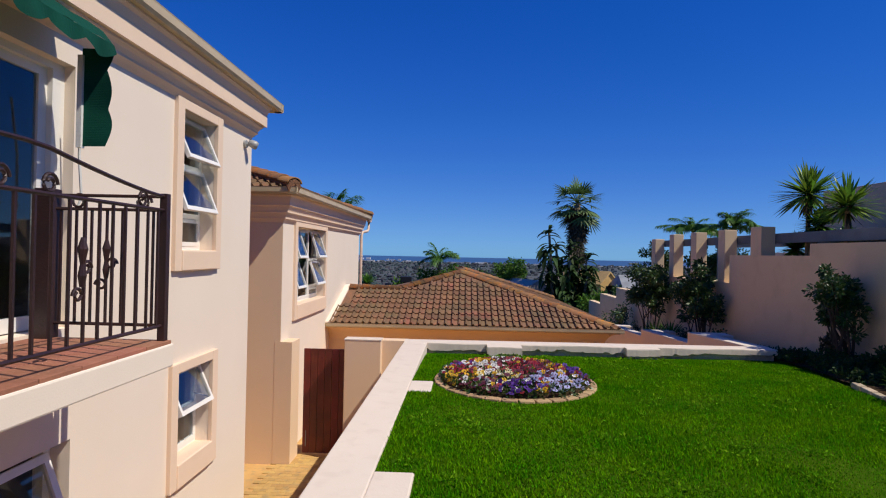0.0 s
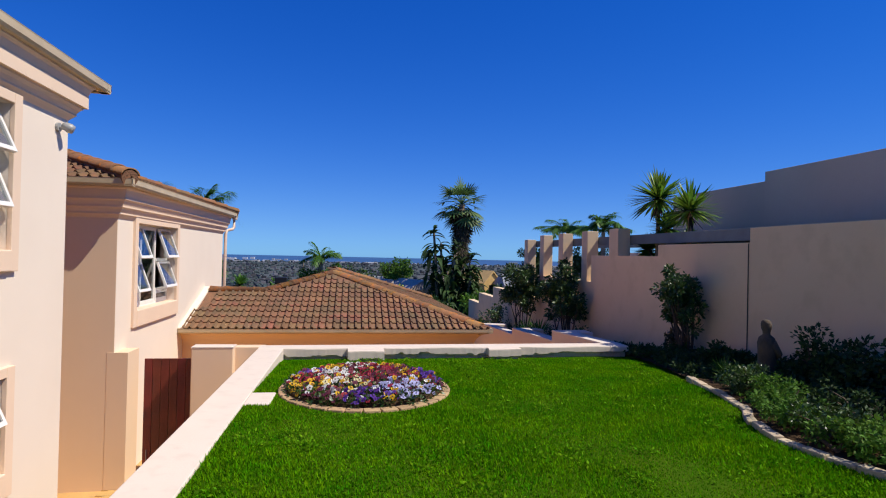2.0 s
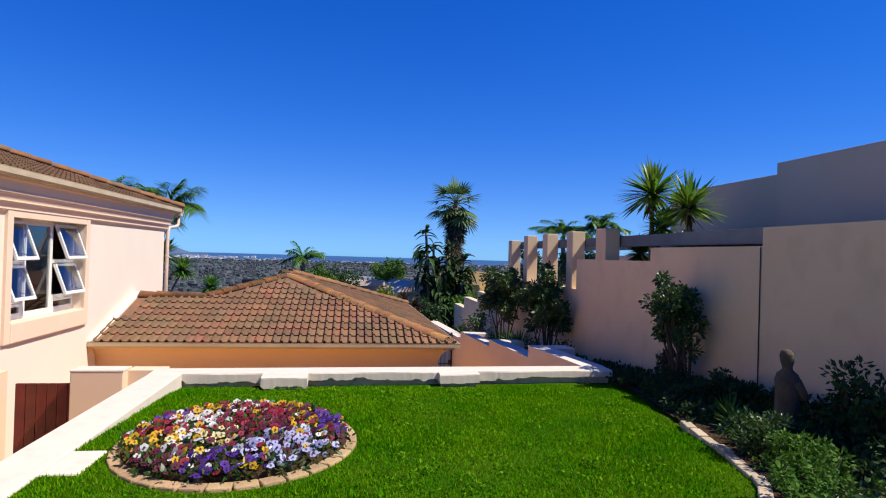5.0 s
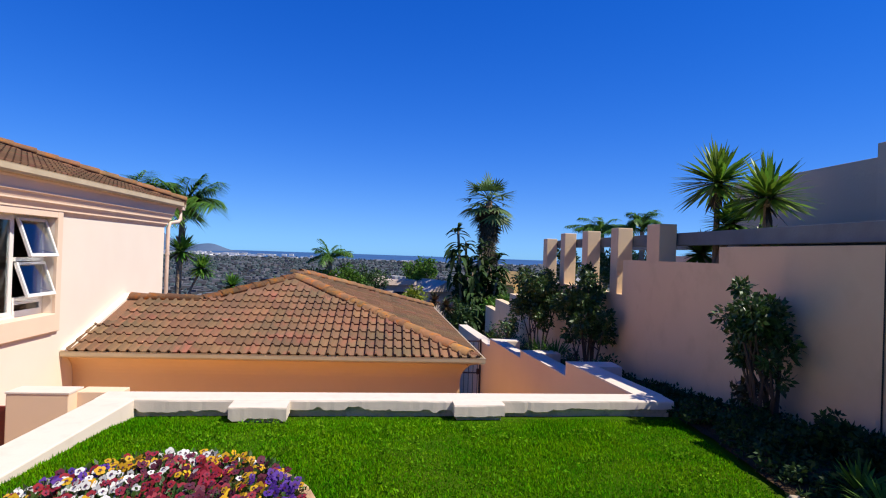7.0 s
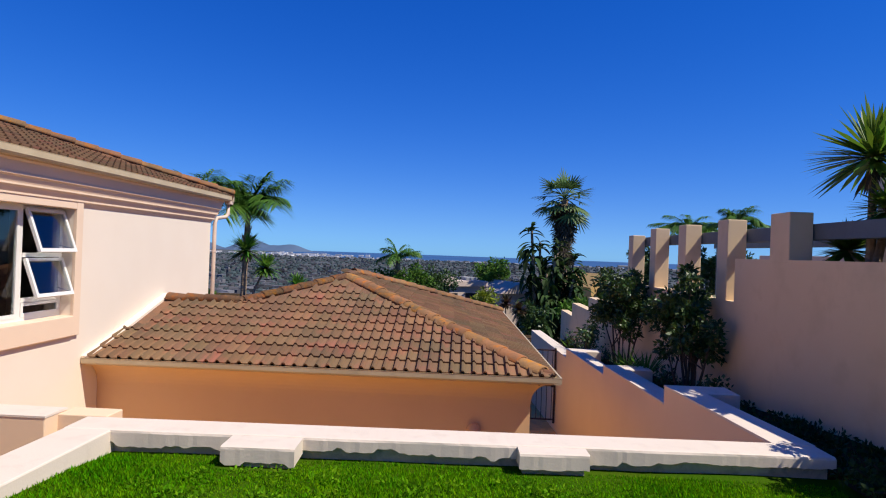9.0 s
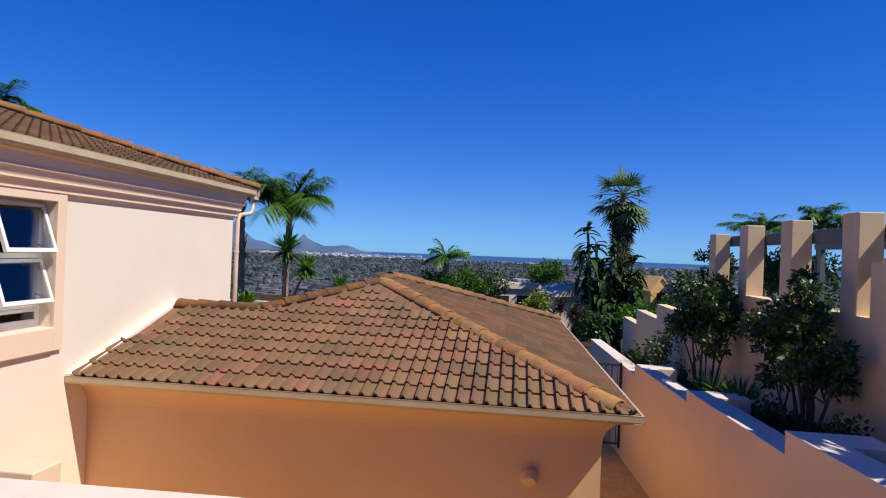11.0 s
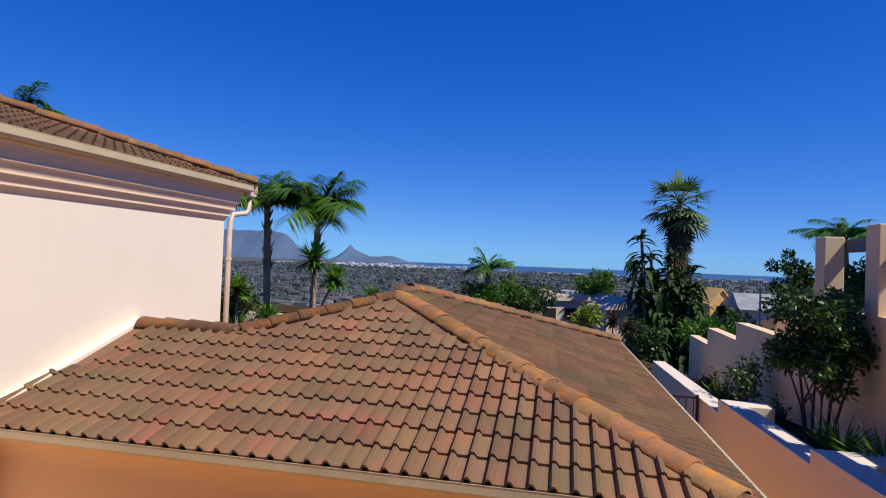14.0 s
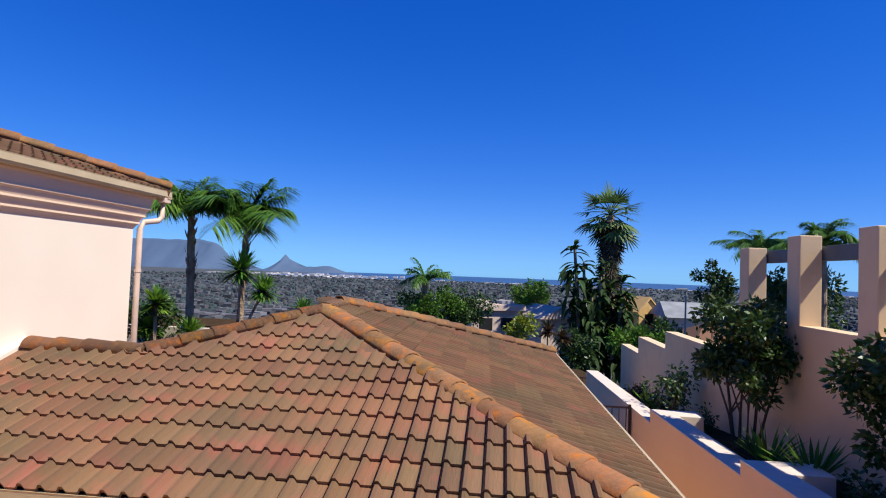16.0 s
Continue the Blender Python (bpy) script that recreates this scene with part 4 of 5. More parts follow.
# ---- plants ----
def leaf_cloud(centres, radii, count, size, seed, shell=0.55, droop=0.2, lean=None):
    """Many small pointed leaves through uneven clumps."""
    rng = np.random.default_rng(seed)
    c = np.array(centres)[rng.integers(0, len(centres), count)]
    k = rng.integers(0, len(centres), count)
    c, r = np.array(centres)[k], np.array(radii)[k]
    d = rng.normal(size=(count, 3))
    d /= np.linalg.norm(d, axis=1)[:, None]
    q = shell + (1 - shell) * rng.random(count) ** 0.6
    q *= rng.uniform(0.75, 1.12, count)
    p = c + d * (r * q[:, None] if np.ndim(r) > 1 else (r * q)[:, None])
    way = d + rng.normal(size=(count, 3)) * 0.7
    way[:, 2] -= droop
    way /= np.linalg.norm(way, axis=1)[:, None]
    side = np.cross(way, rng.normal(size=(count, 3)))
    side /= np.linalg.norm(side, axis=1)[:, None]
    ln = size * rng.uniform(0.6, 1.3, count)[:, None]
    v = np.stack([p, p + way * ln * 0.45 + side * ln * 0.24, p + way * ln, p + way * ln * 0.45 - side * ln * 0.24], 1).reshape(-1, 3)
    s = Shape()
    s.v = [tuple(a) for a in v.tolist()]
    s.f = [(4 * i, 4 * i + 1, 4 * i + 2, 4 * i + 3) for i in range(count)]
    return s


def clumps(rng, centre, spread, n, r0, r1):
    out, rad = [], []
    for _ in range(n):
        d = Vector((rng.gauss(0, 1), rng.gauss(0, 1), rng.gauss(0, 1))).normalized() * rng.uniform(0.25, 1.0)
        out.append((centre[0] + d.x * spread[0], centre[1] + d.y * spread[1], centre[2] + d.z * spread[2]))
        rad.append(rng.uniform(r0, r1))
    return out, rad


def shrub(name, label, category, base, crown, spread, leaves, leaf, seed, stems=5, material=LEAF, group=""):
    rng = random.Random(seed)
    t = thing(name, label, category, base, group)
    c = tuple(crown[i] - base[i] for i in range(3))
    cc, rr = clumps(rng, c, spread, 26, min(spread) * 0.26, min(spread) * 0.46)
    stem = Shape()
    for i in range(stems):
        e = Vector(cc[i % len(cc)])
        a = Vector((rng.uniform(-0.12, 0.12), rng.uniform(-0.12, 0.12), -0.15))
        m = a.lerp(e, 0.5) + Vector((rng.uniform(-0.08, 0.08), rng.uniform(-0.08, 0.08), 0.05))
        stem.tube([a, a.lerp(m, 0.5), m, m.lerp(e, 0.6), e], [0.028, 0.024, 0.019, 0.013, 0.006], 6)
        for k in range(2):
            f = Vector(cc[rng.randrange(len(cc))])
            stem.tube([m, m.lerp(f, 0.5) + Vector((0, 0, 0.04)), f], [0.014, 0.009, 0.004], 5)
    part("stem", stem, TWIG, t, "bare brown stems")
    part("foliage", leaf_cloud(cc, rr, leaves, leaf, seed, 0.2), material, t)
    return t


def rosette(s, centre, r, n, seed, width=0.045, low=-0.5):
    rng = random.Random(seed)
    c = Vector(centre)
    for i in range(n):
        w = rng.uniform(0, 2 * math.pi)
        h = rng.uniform(low, 1.0)
        q = math.sqrt(max(0.0, 1 - h * h))
        d = Vector((math.cos(w) * q, math.sin(w) * q, h))
        ln = r * rng.uniform(0.8, 1.1)
        s.blade(c + d * r * 0.05, c + d * ln - Vector((0, 0, 0.12 * r * q)), width * rng.uniform(0.8, 1.2), (0, 0, 1) if q > 0.3 else (1, 0, 0), 0.03 * r, 3)
    return s


def yucca(label, at, stem_h, heads, seed, material=YUCCALEAF, width=0.05):
    t = thing("yucca", label, "yucca", at)
    rng = random.Random(seed)
    for dx, dy, z, r in heads:
        part("stem", Shape().tube([(dx * 0.2, dy * 0.2, 0), (dx * 0.5, dy * 0.5, z * 0.5), (dx, dy, z)], [0.055, 0.045, 0.04], 8), BARK, t)
        part("leaf_head", rosette(Shape(), (dx, dy, z), r, 190, rng.randrange(999), width * 1.2), material, t)
        if z > 0.7:
            part("dry_skirt", rosette(Shape(), (dx, dy, z - 0.1), r * 0.6, 26, rng.randrange(999), width * 0.8, -1.0), DRYLEAF, t)
    return t


def frond(s, base, heading, rise, length, leaflets, leaf_len, droop, seed, width=0.03):
    """A feather leaf: an arching midrib with drooping leaflets on both sides."""
    rng = random.Random(seed)
    d = Vector((math.cos(heading), math.sin(heading), 0))
    pts = []
    for i in range(9):
        t = i / 8
        pts.append(Vector(base) + d * length * (t * math.cos(rise) + 0.08 * t * t) + Vector((0, 0, length * (math.sin(rise) * t - droop * t * t))))
    s.tube(pts, [0.022 * (1 - i / 9) + 0.004 for i in range(9)], 4, False)
    side = d.cross(Vector((0, 0, 1)))
    for i in range(leaflets):
        t = 0.12 + 0.87 * i / leaflets
        k = min(7, int(t * 8))
        p = pts[k].lerp(pts[k + 1], t * 8 - k)
        tan = (pts[k + 1] - pts[k]).normalized()
        for f in (-1, 1):
            ln = leaf_len * (0.5 + 0.7 * math.sin(math.pi * (0.15 + 0.8 * t))) * rng.uniform(0.8, 1.15)
            e = p + (side * f * rng.uniform(0.5, 0.8) + tan * 0.55).normalized() * ln - Vector((0, 0, ln * rng.uniform(0.25, 0.7)))
            s.blade(p, e, width, (0, 0, 1), 0.06, 2)


def feather_palm(label, at, height, fronds, length, seed, trunk_r=0.14, droop=0.75, leaf_len=0.5, lean=(0, 0)):
    width = 0.035 if leaf_len < 0.55 else 0.05
    t = thing("feather_palm", label, "palm tree", at)
    rng = random.Random(seed)
    pts, rad = [], []
    for i in range(25):
        u = i / 24
        pts.append((lean[0] * u * u, lean[1] * u * u, -1.0 + (height + 1.0) * u))
        rad.append(trunk_r * (1.15 - 0.35 * u) * (1.0 + 0.07 * (i % 2)) * (1 + 0.12 * (0.55 < u < 0.9)))
    part("trunk", Shape().tube(pts, rad, 12), BARK, t, smooth=False)
    s = Shape()
    head = Vector(pts[-1])
    for i in range(fronds):
        frond(s, head, i * 2.399 + rng.uniform(-0.2, 0.2), rng.uniform(0.55, 1.35), length * rng.uniform(0.8, 1.1), 58, leaf_len, droop * rng.uniform(0.45, 1.0), rng.randrange(9999), width)
    part("crown", s, PALMLEAF, t)
    for i in range(26):
        w, z = rng.uniform(0, 6.28), rng.uniform(height * 0.45, height * 0.98)
        u = (z + 1.0) / (height + 1.0)
        c = Vector((lean[0] * u * u + math.cos(w) * trunk_r, lean[1] * u * u + math.sin(w) * trunk_r, z))
        part("leaf_base", Shape().blade(c, c + Vector((math.cos(w) * 0.12, math.sin(w) * 0.12, 0.35)), 0.12, (0, 0, 1), 0.0, 2), BARK, t)
    return t


def fan_palm(label, at, height, radius, skirt, seed):
    t = thing("fan_palm", label, "palm tree", at)
    rng = random.Random(seed)
    part("trunk", Shape().tube([(0, 0, -1), (0.05, 0, height * 0.4), (0, 0, height)], [0.42, 0.34, 0.3], 12), BARK, t)

    def fan(s, c, d, r, n=13):
        side = d.cross(Vector((rng.uniform(-0.3, 0.3), rng.uniform(-0.3, 0.3), 1))).normalized()
        for k in range(n):
            w = (k / (n - 1) - 0.5) * 2.7
            e = (d * math.cos(w) + side * math.sin(w)).normalized()
            s.blade(c, c + e * r * rng.uniform(0.85, 1.05) - Vector((0, 0, 0.16 * r * abs(w))), r * 0.1, d.cross(side), 0.03, 3)
    crown, dry = Shape(), Shape()
    h = Vector((0, 0, height))
    for i in range(34):
        el = -0.85 + 2.2 * i / 33 + rng.uniform(-0.12, 0.12)
        w = i * 2.399 + rng.uniform(-0.25, 0.25)
        d = Vector((math.cos(w) * math.cos(el), math.sin(w) * math.cos(el), math.sin(el)))
        reach = radius * rng.uniform(0.4, 0.6)
        c = h + d * reach - Vector((0, 0, 0.12 * reach))
        crown.tube([h, h + d * reach * 0.5 + Vector((0, 0, 0.05)), c], 0.035, 4, False)
        fan(crown, c, (d - Vector((0, 0, 0.35))).normalized(), radius * rng.uniform(0.42, 0.58), 10)
    for i in range(170):
        u = rng.random()
        z = height - 0.2 - skirt * u
        w = rng.uniform(0, 6.28)
        d = Vector((math.cos(w) * 0.4, math.sin(w) * 0.4, -1)).normalized()
        c = Vector((math.cos(w) * 0.4, math.sin(w) * 0.4, z))
        fan(dry, c + d * 0.2, d, rng.uniform(0.8, 1.15) * (1.1 - 0.3 * u), 7)
    part("crown", crown, FANLEAF, t)
    part("dry_skirt", dry, DRYLEAF, t, "hanging dead brown leaves")
    return t


def paddle_leaf(s, base, heading, rise, length, width, rng):
    d = Vector((math.cos(heading) * math.cos(rise), math.sin(heading) * math.cos(rise), math.sin(rise)))
    side = d.cross(Vector((0, 0, 1))).normalized()
    b = Vector(base)
    k = len(s.v)
    for i in range(7):
        t = i / 6
        c = b + d * length * t - Vector((0, 0, length * 0.45 * t * t))
        w = width * math.sin(math.pi * (0.08 + 0.9 * t)) / 2
        s.v += [tuple(c - side * w + Vector((0, 0, w * 0.4))), tuple(c), tuple(c + side * w + Vector((0, 0, w * 0.4)))]
    for i in range(6):
        q = k + 3 * i
        s.f += [(q, q + 1, q + 4, q + 3), (q + 1, q + 2, q + 5, q + 4)]


def wild_banana(label, at, stems, seed):
    t = thing("wild_banana", label, "wild banana", at)
    rng = random.Random(seed)
    lv = Shape()
    for dx, dy, h in stems:
        part("stem", Shape().tube([(dx * 0.6, dy * 0.6, -1), (dx * 0.8, dy, h * 0.5), (dx, dy, h)], [0.16, 0.13, 0.1], 8), BARK, t)
        for k in range(11):
            paddle_leaf(lv, (dx, dy, h - 0.1 * k * 0.6), k * 2.4 + rng.random(), rng.uniform(-0.2, 1.25), rng.uniform(0.8, 1.25), 0.42, rng)
        for k in range(110):
            paddle_leaf(lv, (dx + rng.uniform(-0.5, 0.5), dy + rng.uniform(-0.5, 0.5), rng.uniform(-0.5, h * 0.85)), rng.uniform(0, 6.28), rng.uniform(-1.2, 0.5), rng.uniform(0.7, 1.3), 0.4, rng)
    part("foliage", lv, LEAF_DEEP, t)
    return t


# tall palms and trees beyond the roofs
fan_palm("tall fan palm with a skirt of dead leaves", (13.7, 42.8, -5.0), 11.4, 3.0, 5.2, 5)
wild_banana("dark clump of tall wild banana plants", (12.0, 39.5, -4.5), [(-1.6, -1.2, 8.2), (-0.7, 0.3, 7.0), (0.4, -0.6, 6.0), (1.3, 0.2, 5.2), (2.2, 0.6, 6.0), (-0.3, -1.2, 4.5), (1.9, -1.0, 4.2), (0.9, 1.0, 7.0)], 6)
feather_palm("slender feather palm beside the house", (-5.55, 15.4, -1.1), 4.15, 22, 2.6, 11, 0.13, 0.7, 0.95, (-0.15, 0))
feather_palm("slender feather palm with arching fronds", (-3.85, 15.6, -1.1), 3.9, 22, 2.6, 12, 0.11, 0.66, 0.95, (0.1, 0))
feather_palm("tall feather palm behind the tiled roof", (-14.3, 13.0, -1.1), 6.7, 18, 2.6, 13, 0.16, 0.8, 0.6)
feather_palm("feather palm beyond the boundary wall", (19.6, 29.9, -5.0), 8.3, 22, 2.7, 14, 0.16, 0.85, 0.6)
feather_palm("feather palm beyond the boundary wall", (20.5, 25.5, -5.0), 8.3, 22, 2.6, 15, 0.16, 0.85, 0.6)
feather_palm("low feather palm behind the garage roof", (1.4, 25.0, -4.3), 5.2, 18, 1.9, 16, 0.15, 0.8, 0.4)
yucca("spiky green yucca on a bare stem", (-3.3, 14.3, -1.1), 2, [(0.0, 0.0, 2.35, 0.85), (0.75, 0.1, 1.7, 0.7)], 21, PALMLEAF, 0.06)
yucca("low pale green yucca in the side garden", (-4.7, 12.0, -1.1), 1, [(0, 0, 1.35, 0.6), (0.9, 0.3, 0.5, 0.6), (-0.3, 0.2, 0.6, 0.5)], 22, YUCCALEAF, 0.06)
shrub("bush", "dark green bush in the side garden", "bush", (-5.2, 12.8, -1.1), (-5.2, 12.8, -0.2), (1.1, 0.7, 0.8), 1800, 0.16, 23, 3)
s = Shape().box(-14, -0.4, 9.5, 22, -6, -1.1)
solid("side_garden_soil", s, SOIL, "soil of the side garden", "soil", "structure")
s = Shape().box(-14, -0.6, 13.3, 13.5, -1.5, -0.55, c=0.01)
solid("side_garden_wall", s, CAP, "low pale wall in the side garden", "wall", "structure")

# plants on and beyond the boundary wall
yucca("tall spiky yucca with a bare stem on the terrace", (9.85, -0.8, 1.42), 1, [(0, 0, 1.35, 0.74), (0.1, -0.2, 0.72, 0.46), (0.0, 0.4, 0.26, 0.4)], 31)
yucca("spiky yellow-green yucca on the terrace", (9.85, -1.98, 1.42), 1, [(0, 0, 1.02, 0.64), (0.15, 0.25, 0.4, 0.34)], 32)

# garden strip trees
shrub("small_tree", "small dark-leaved multi-stemmed tree in the garden strip", "tree", (8.65, 5.0, -1.15), (8.6, 5.2, 0.57), (0.65, 1.25, 0.75), 7000, 0.1, 41, 6)
shrub("small_tree", "small glossy dark-leaved tree by the boundary wall", "tree", (8.72, 1.5, -0.72), (8.66, 1.55, 0.62), (0.5, 0.68, 0.8), 6000, 0.09, 42, 8)
shrub("tall_shrub", "dark glossy shrub against the mauve wall", "shrub", (8.85, -3.5, -0.15), (8.76, -3.5, 0.82), (0.36, 0.5, 0.66), 3600, 0.075, 43, 8)
shrub("bronze_shrub", "low bronze-leaved shrub at the foot of the wall", "shrub", (8.85, -3.3, -0.15), (8.8, -3.3, 0.15), (0.2, 0.25, 0.15), 160, 0.09, 44, 4, LEAF_RED)
shrub("light_shrub", "light green airy shrub in the garden strip", "shrub", (8.5, 8.3, -1.55), (8.5, 8.2, -0.75), (0.45, 0.9, 0.55), 900, 0.1, 45, 7, LEAF)
shrub("bronze_shrub", "low bronze-leaved shrub in the garden strip", "shrub", (8.5, 10.5, -1.85), (8.5, 10.5, -1.35), (0.35, 0.8, 0.3), 500, 0.12, 46, 4, LEAF_RED)
for i, (x, y) in enumerate(((8.38, 3.75), (8.52, 3.0), (8.4, 9.2))):
    t = thing("strap_leaf_plant", "clump of upright light green strap leaves", "plant", (x, y, -0.14 - 0.107 * (y + 2.5)), "strap-leaf clumps")
    part("foliage", rosette(Shape(), (0, 0, 0.02), 0.62, 46, 50 + i, 0.035, 0.45), LEAF_BRIGHT, t)
for i, (y, r) in enumerate(((0.5, 0.22), (2.3, 0.25), (6.9, 0.35))):
    shrub("low_shrub", "low dark plant in the shaded garden strip", "plant", (8.7, y, -0.17 - 0.107 * max(0, y + 2.5)), (8.7, y, -0.05 - 0.107 * max(0, y + 2.5)), (0.3, 0.45, r), 420, 0.07, 60 + i, 3, LEAF, "low dark plants")

# shaded bed along the boundary wall
def edge_x(y):
    return float(np.interp(y, [-24, -11, -9.5, -8.3, -7.9, -7.4, -7.0, -6.4, -5.8, -4.9, -4.3, -3.0], [7.6, 7.55, 7.3, 7.02, 6.98, 7.12, 7.36, 7.5, 7.58, 7.74, 7.86, 8.06]))


s = Shape()
for j in range(81):
    y = -22 + 18.8 * j / 80
    for i in range(9):
        x = edge_x(y) + 0.03 + (9.15 - edge_x(y)) * i / 8
        s.v.append((x, y, lawn_z(x, y) + 0.01 + 0.05 * math.sin(math.pi * i / 8) + 0.03 * noise.noise((x * 3, y * 3, 2))))
for j in range(80):
    for i in range(8):
        q = j * 9 + i
        s.f.append((q, q + 1, q + 10, q + 9))
solid("flower_border_soil", s, SOIL, "dark soil of the shaded border", "soil", "structure", True)
rng = random.Random(70)
for i in range(14):
    y = -4.75 - 0.45 * i
    tall = 0.12 if y > -6.4 else 0.36
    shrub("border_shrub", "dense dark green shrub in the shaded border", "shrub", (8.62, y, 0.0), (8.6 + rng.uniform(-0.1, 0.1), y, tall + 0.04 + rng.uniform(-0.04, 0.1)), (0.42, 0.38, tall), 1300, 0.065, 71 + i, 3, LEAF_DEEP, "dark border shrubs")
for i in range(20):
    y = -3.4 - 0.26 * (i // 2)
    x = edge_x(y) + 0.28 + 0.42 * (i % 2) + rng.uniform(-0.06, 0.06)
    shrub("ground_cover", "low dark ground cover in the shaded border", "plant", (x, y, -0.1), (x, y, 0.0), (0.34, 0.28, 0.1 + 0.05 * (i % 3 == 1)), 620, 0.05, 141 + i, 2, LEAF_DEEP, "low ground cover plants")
for i in range(13):
    y = -6.55 - 0.36 * i
    x = edge_x(y) + 0.32 + rng.uniform(-0.05, 0.06)
    shrub("border_plant", "low light green plant along the border edge", "plant", (x, y, 0.0), (x, y, 0.15 + rng.uniform(-0.02, 0.05)), (0.36, 0.3, 0.19), 1900, 0.042, 91 + i, 3, LEAF_BRIGHT if i % 4 else LEAF, "low border plants")
    x += 0.5
    shrub("border_plant", "low dark plant behind the border edge", "plant", (x, y, 0.0), (x, y, 0.18), (0.3, 0.28, 0.18), 900, 0.05, 161 + i, 3, LEAF_DEEP, "low border plants")
for i, (x, y) in enumerate(((8.1, -5.6), (7.98, -5.95), (7.86, -6.3))):
    t = thing("agapanthus", "clump of grey-green strap leaves in the border", "plant", (x, y, 0.0), "strap-leaf border clumps")
    part("foliage", rosette(Shape(), (0, 0, 0.02), 0.3, 54, 120 + i, 0.024, 0.15), LEAF_BRIGHT, t)

# statue
s = Shape()
prof = [(0.0, 0.17), (0.06, 0.17), (0.07, 0.13), (0.2, 0.125), (0.4, 0.115), (0.55, 0.12), (0.64, 0.125), (0.7, 0.1), (0.735, 0.05), (0.76, 0.05), (0.8, 0.066), (0.85, 0.07), (0.885, 0.055), (0.9, 0.02)]
n = 16
for z, r in prof:
    for k in range(n):
        w = 2 * math.pi * k / n
        fold = 1 + 0.09 * math.sin(k * 4 + z * 6) * (0.1 < z < 0.55)
        s.v.append((math.cos(w) * r * fold + 0.02 * math.sin(z * 4), math.sin(w) * r * fold * 1.1, z - 0.05))
for j in range(len(prof) - 1):
    for k in range(n):
        q, e = j * n + k, j * n + (k + 1) % n
        s.f.append((q, e, e + n, q + n))
s.f.append(tuple(range((len(prof) - 1) * n, len(prof) * n)))
s.tube([(0.02, 0.13, 0.6), (0.1, 0.15, 0.48), (0.13, 0.05, 0.44)], [0.045, 0.04, 0.03], 8)
s.tube([(0.02, -0.13, 0.6), (0.1, -0.15, 0.48), (0.13, -0.05, 0.44)], [0.045, 0.04, 0.03], 8)
st = solid("statue", s, STONE, "weathered stone garden statue among the shrubs", "statue", smooth=True)
st.matrix_world = Matrix.Translation((8.25, -6.15, -0.1)) @ Matrix.Diagonal((0.8, 0.8, 1.06, 1.0))
solid("wall_cable", Shape().tube([(9.141, -4.62, 0.1), (9.141, -4.62, 1.74)], 0.007, 6), BLACK, "dark cable down the boundary wall", "cable")

# edging stones of the border
rng = random.Random(5)
border = thing("border_edging", "curved row of pale edging stones beside the lawn", "edging")
me = Shape().box(-0.047, 0.047, -0.105, 0.105, -0.06, 0.018, c=0.012).mesh("edging_stone", EDGESTONE)
y = -12.0
while y < -5.65:
    ob = new("edging_stone", me)
    ob.parent = border
    slope = (edge_x(y + 0.05) - edge_x(y - 0.05)) / 0.1
    ob.matrix_local = Matrix.Translation((edge_x(y), y, 0.005 + rng.uniform(-0.01, 0.012))) @ Matrix.Rotation(-math.atan(slope) + rng.uniform(-0.08, 0.08), 4, "Z")
    y += 0.222 * math.cos(math.atan(slope))

# round flower bed
FX, FY, FR = 3.6, -5.86, 0.87
bed = thing("flower_bed", "round flower bed of mixed pansies with a clay brick edge", "flower bed", (FX, FY, 0))
me = Shape().box(-0.055, 0.055, -0.08, 0.08, -0.06, 0.004, c=0.01).mesh("edging_brick", EDGEBRICK)
for i in range(33):
    w = 2 * math.pi * i / 33
    ob = new("edging_brick", me)
    ob.parent = bed
    ob.matrix_local = Matrix.Translation((math.cos(w) * FR, math.sin(w) * FR * 1.06, 0.0)) @ Matrix.Rotation(w + rng.uniform(-0.03, 0.03), 4, "Z")
part("soil", Shape().tube([(0, 0, -0.1), (0, 0, 0.03), (0, 0, 0.07)], [FR, FR * 0.97, FR * 0.6], 40), SOIL, bed)
pts = []
for _ in range(900):
    a, r = rng.uniform(0, 6.28), math.sqrt(rng.random()) * (FR - 0.03)
    pts.append((math.cos(a) * r, math.sin(a) * r * 1.06, 0.03 + 0.07 * (1 - r / FR)))
part("foliage", leaf_cloud(pts, [0.06] * len(pts), 9500, 0.05, 130, 0.2, -0.2), LEAF, bed, "small green pansy leaves", kind="stuff")


def petal_mat(name, c):
    return mat(name, c, tuple(x * 0.8 for x in c), 0.7, 60, 20, 0.0, translucent=0.25, rand=0.15)


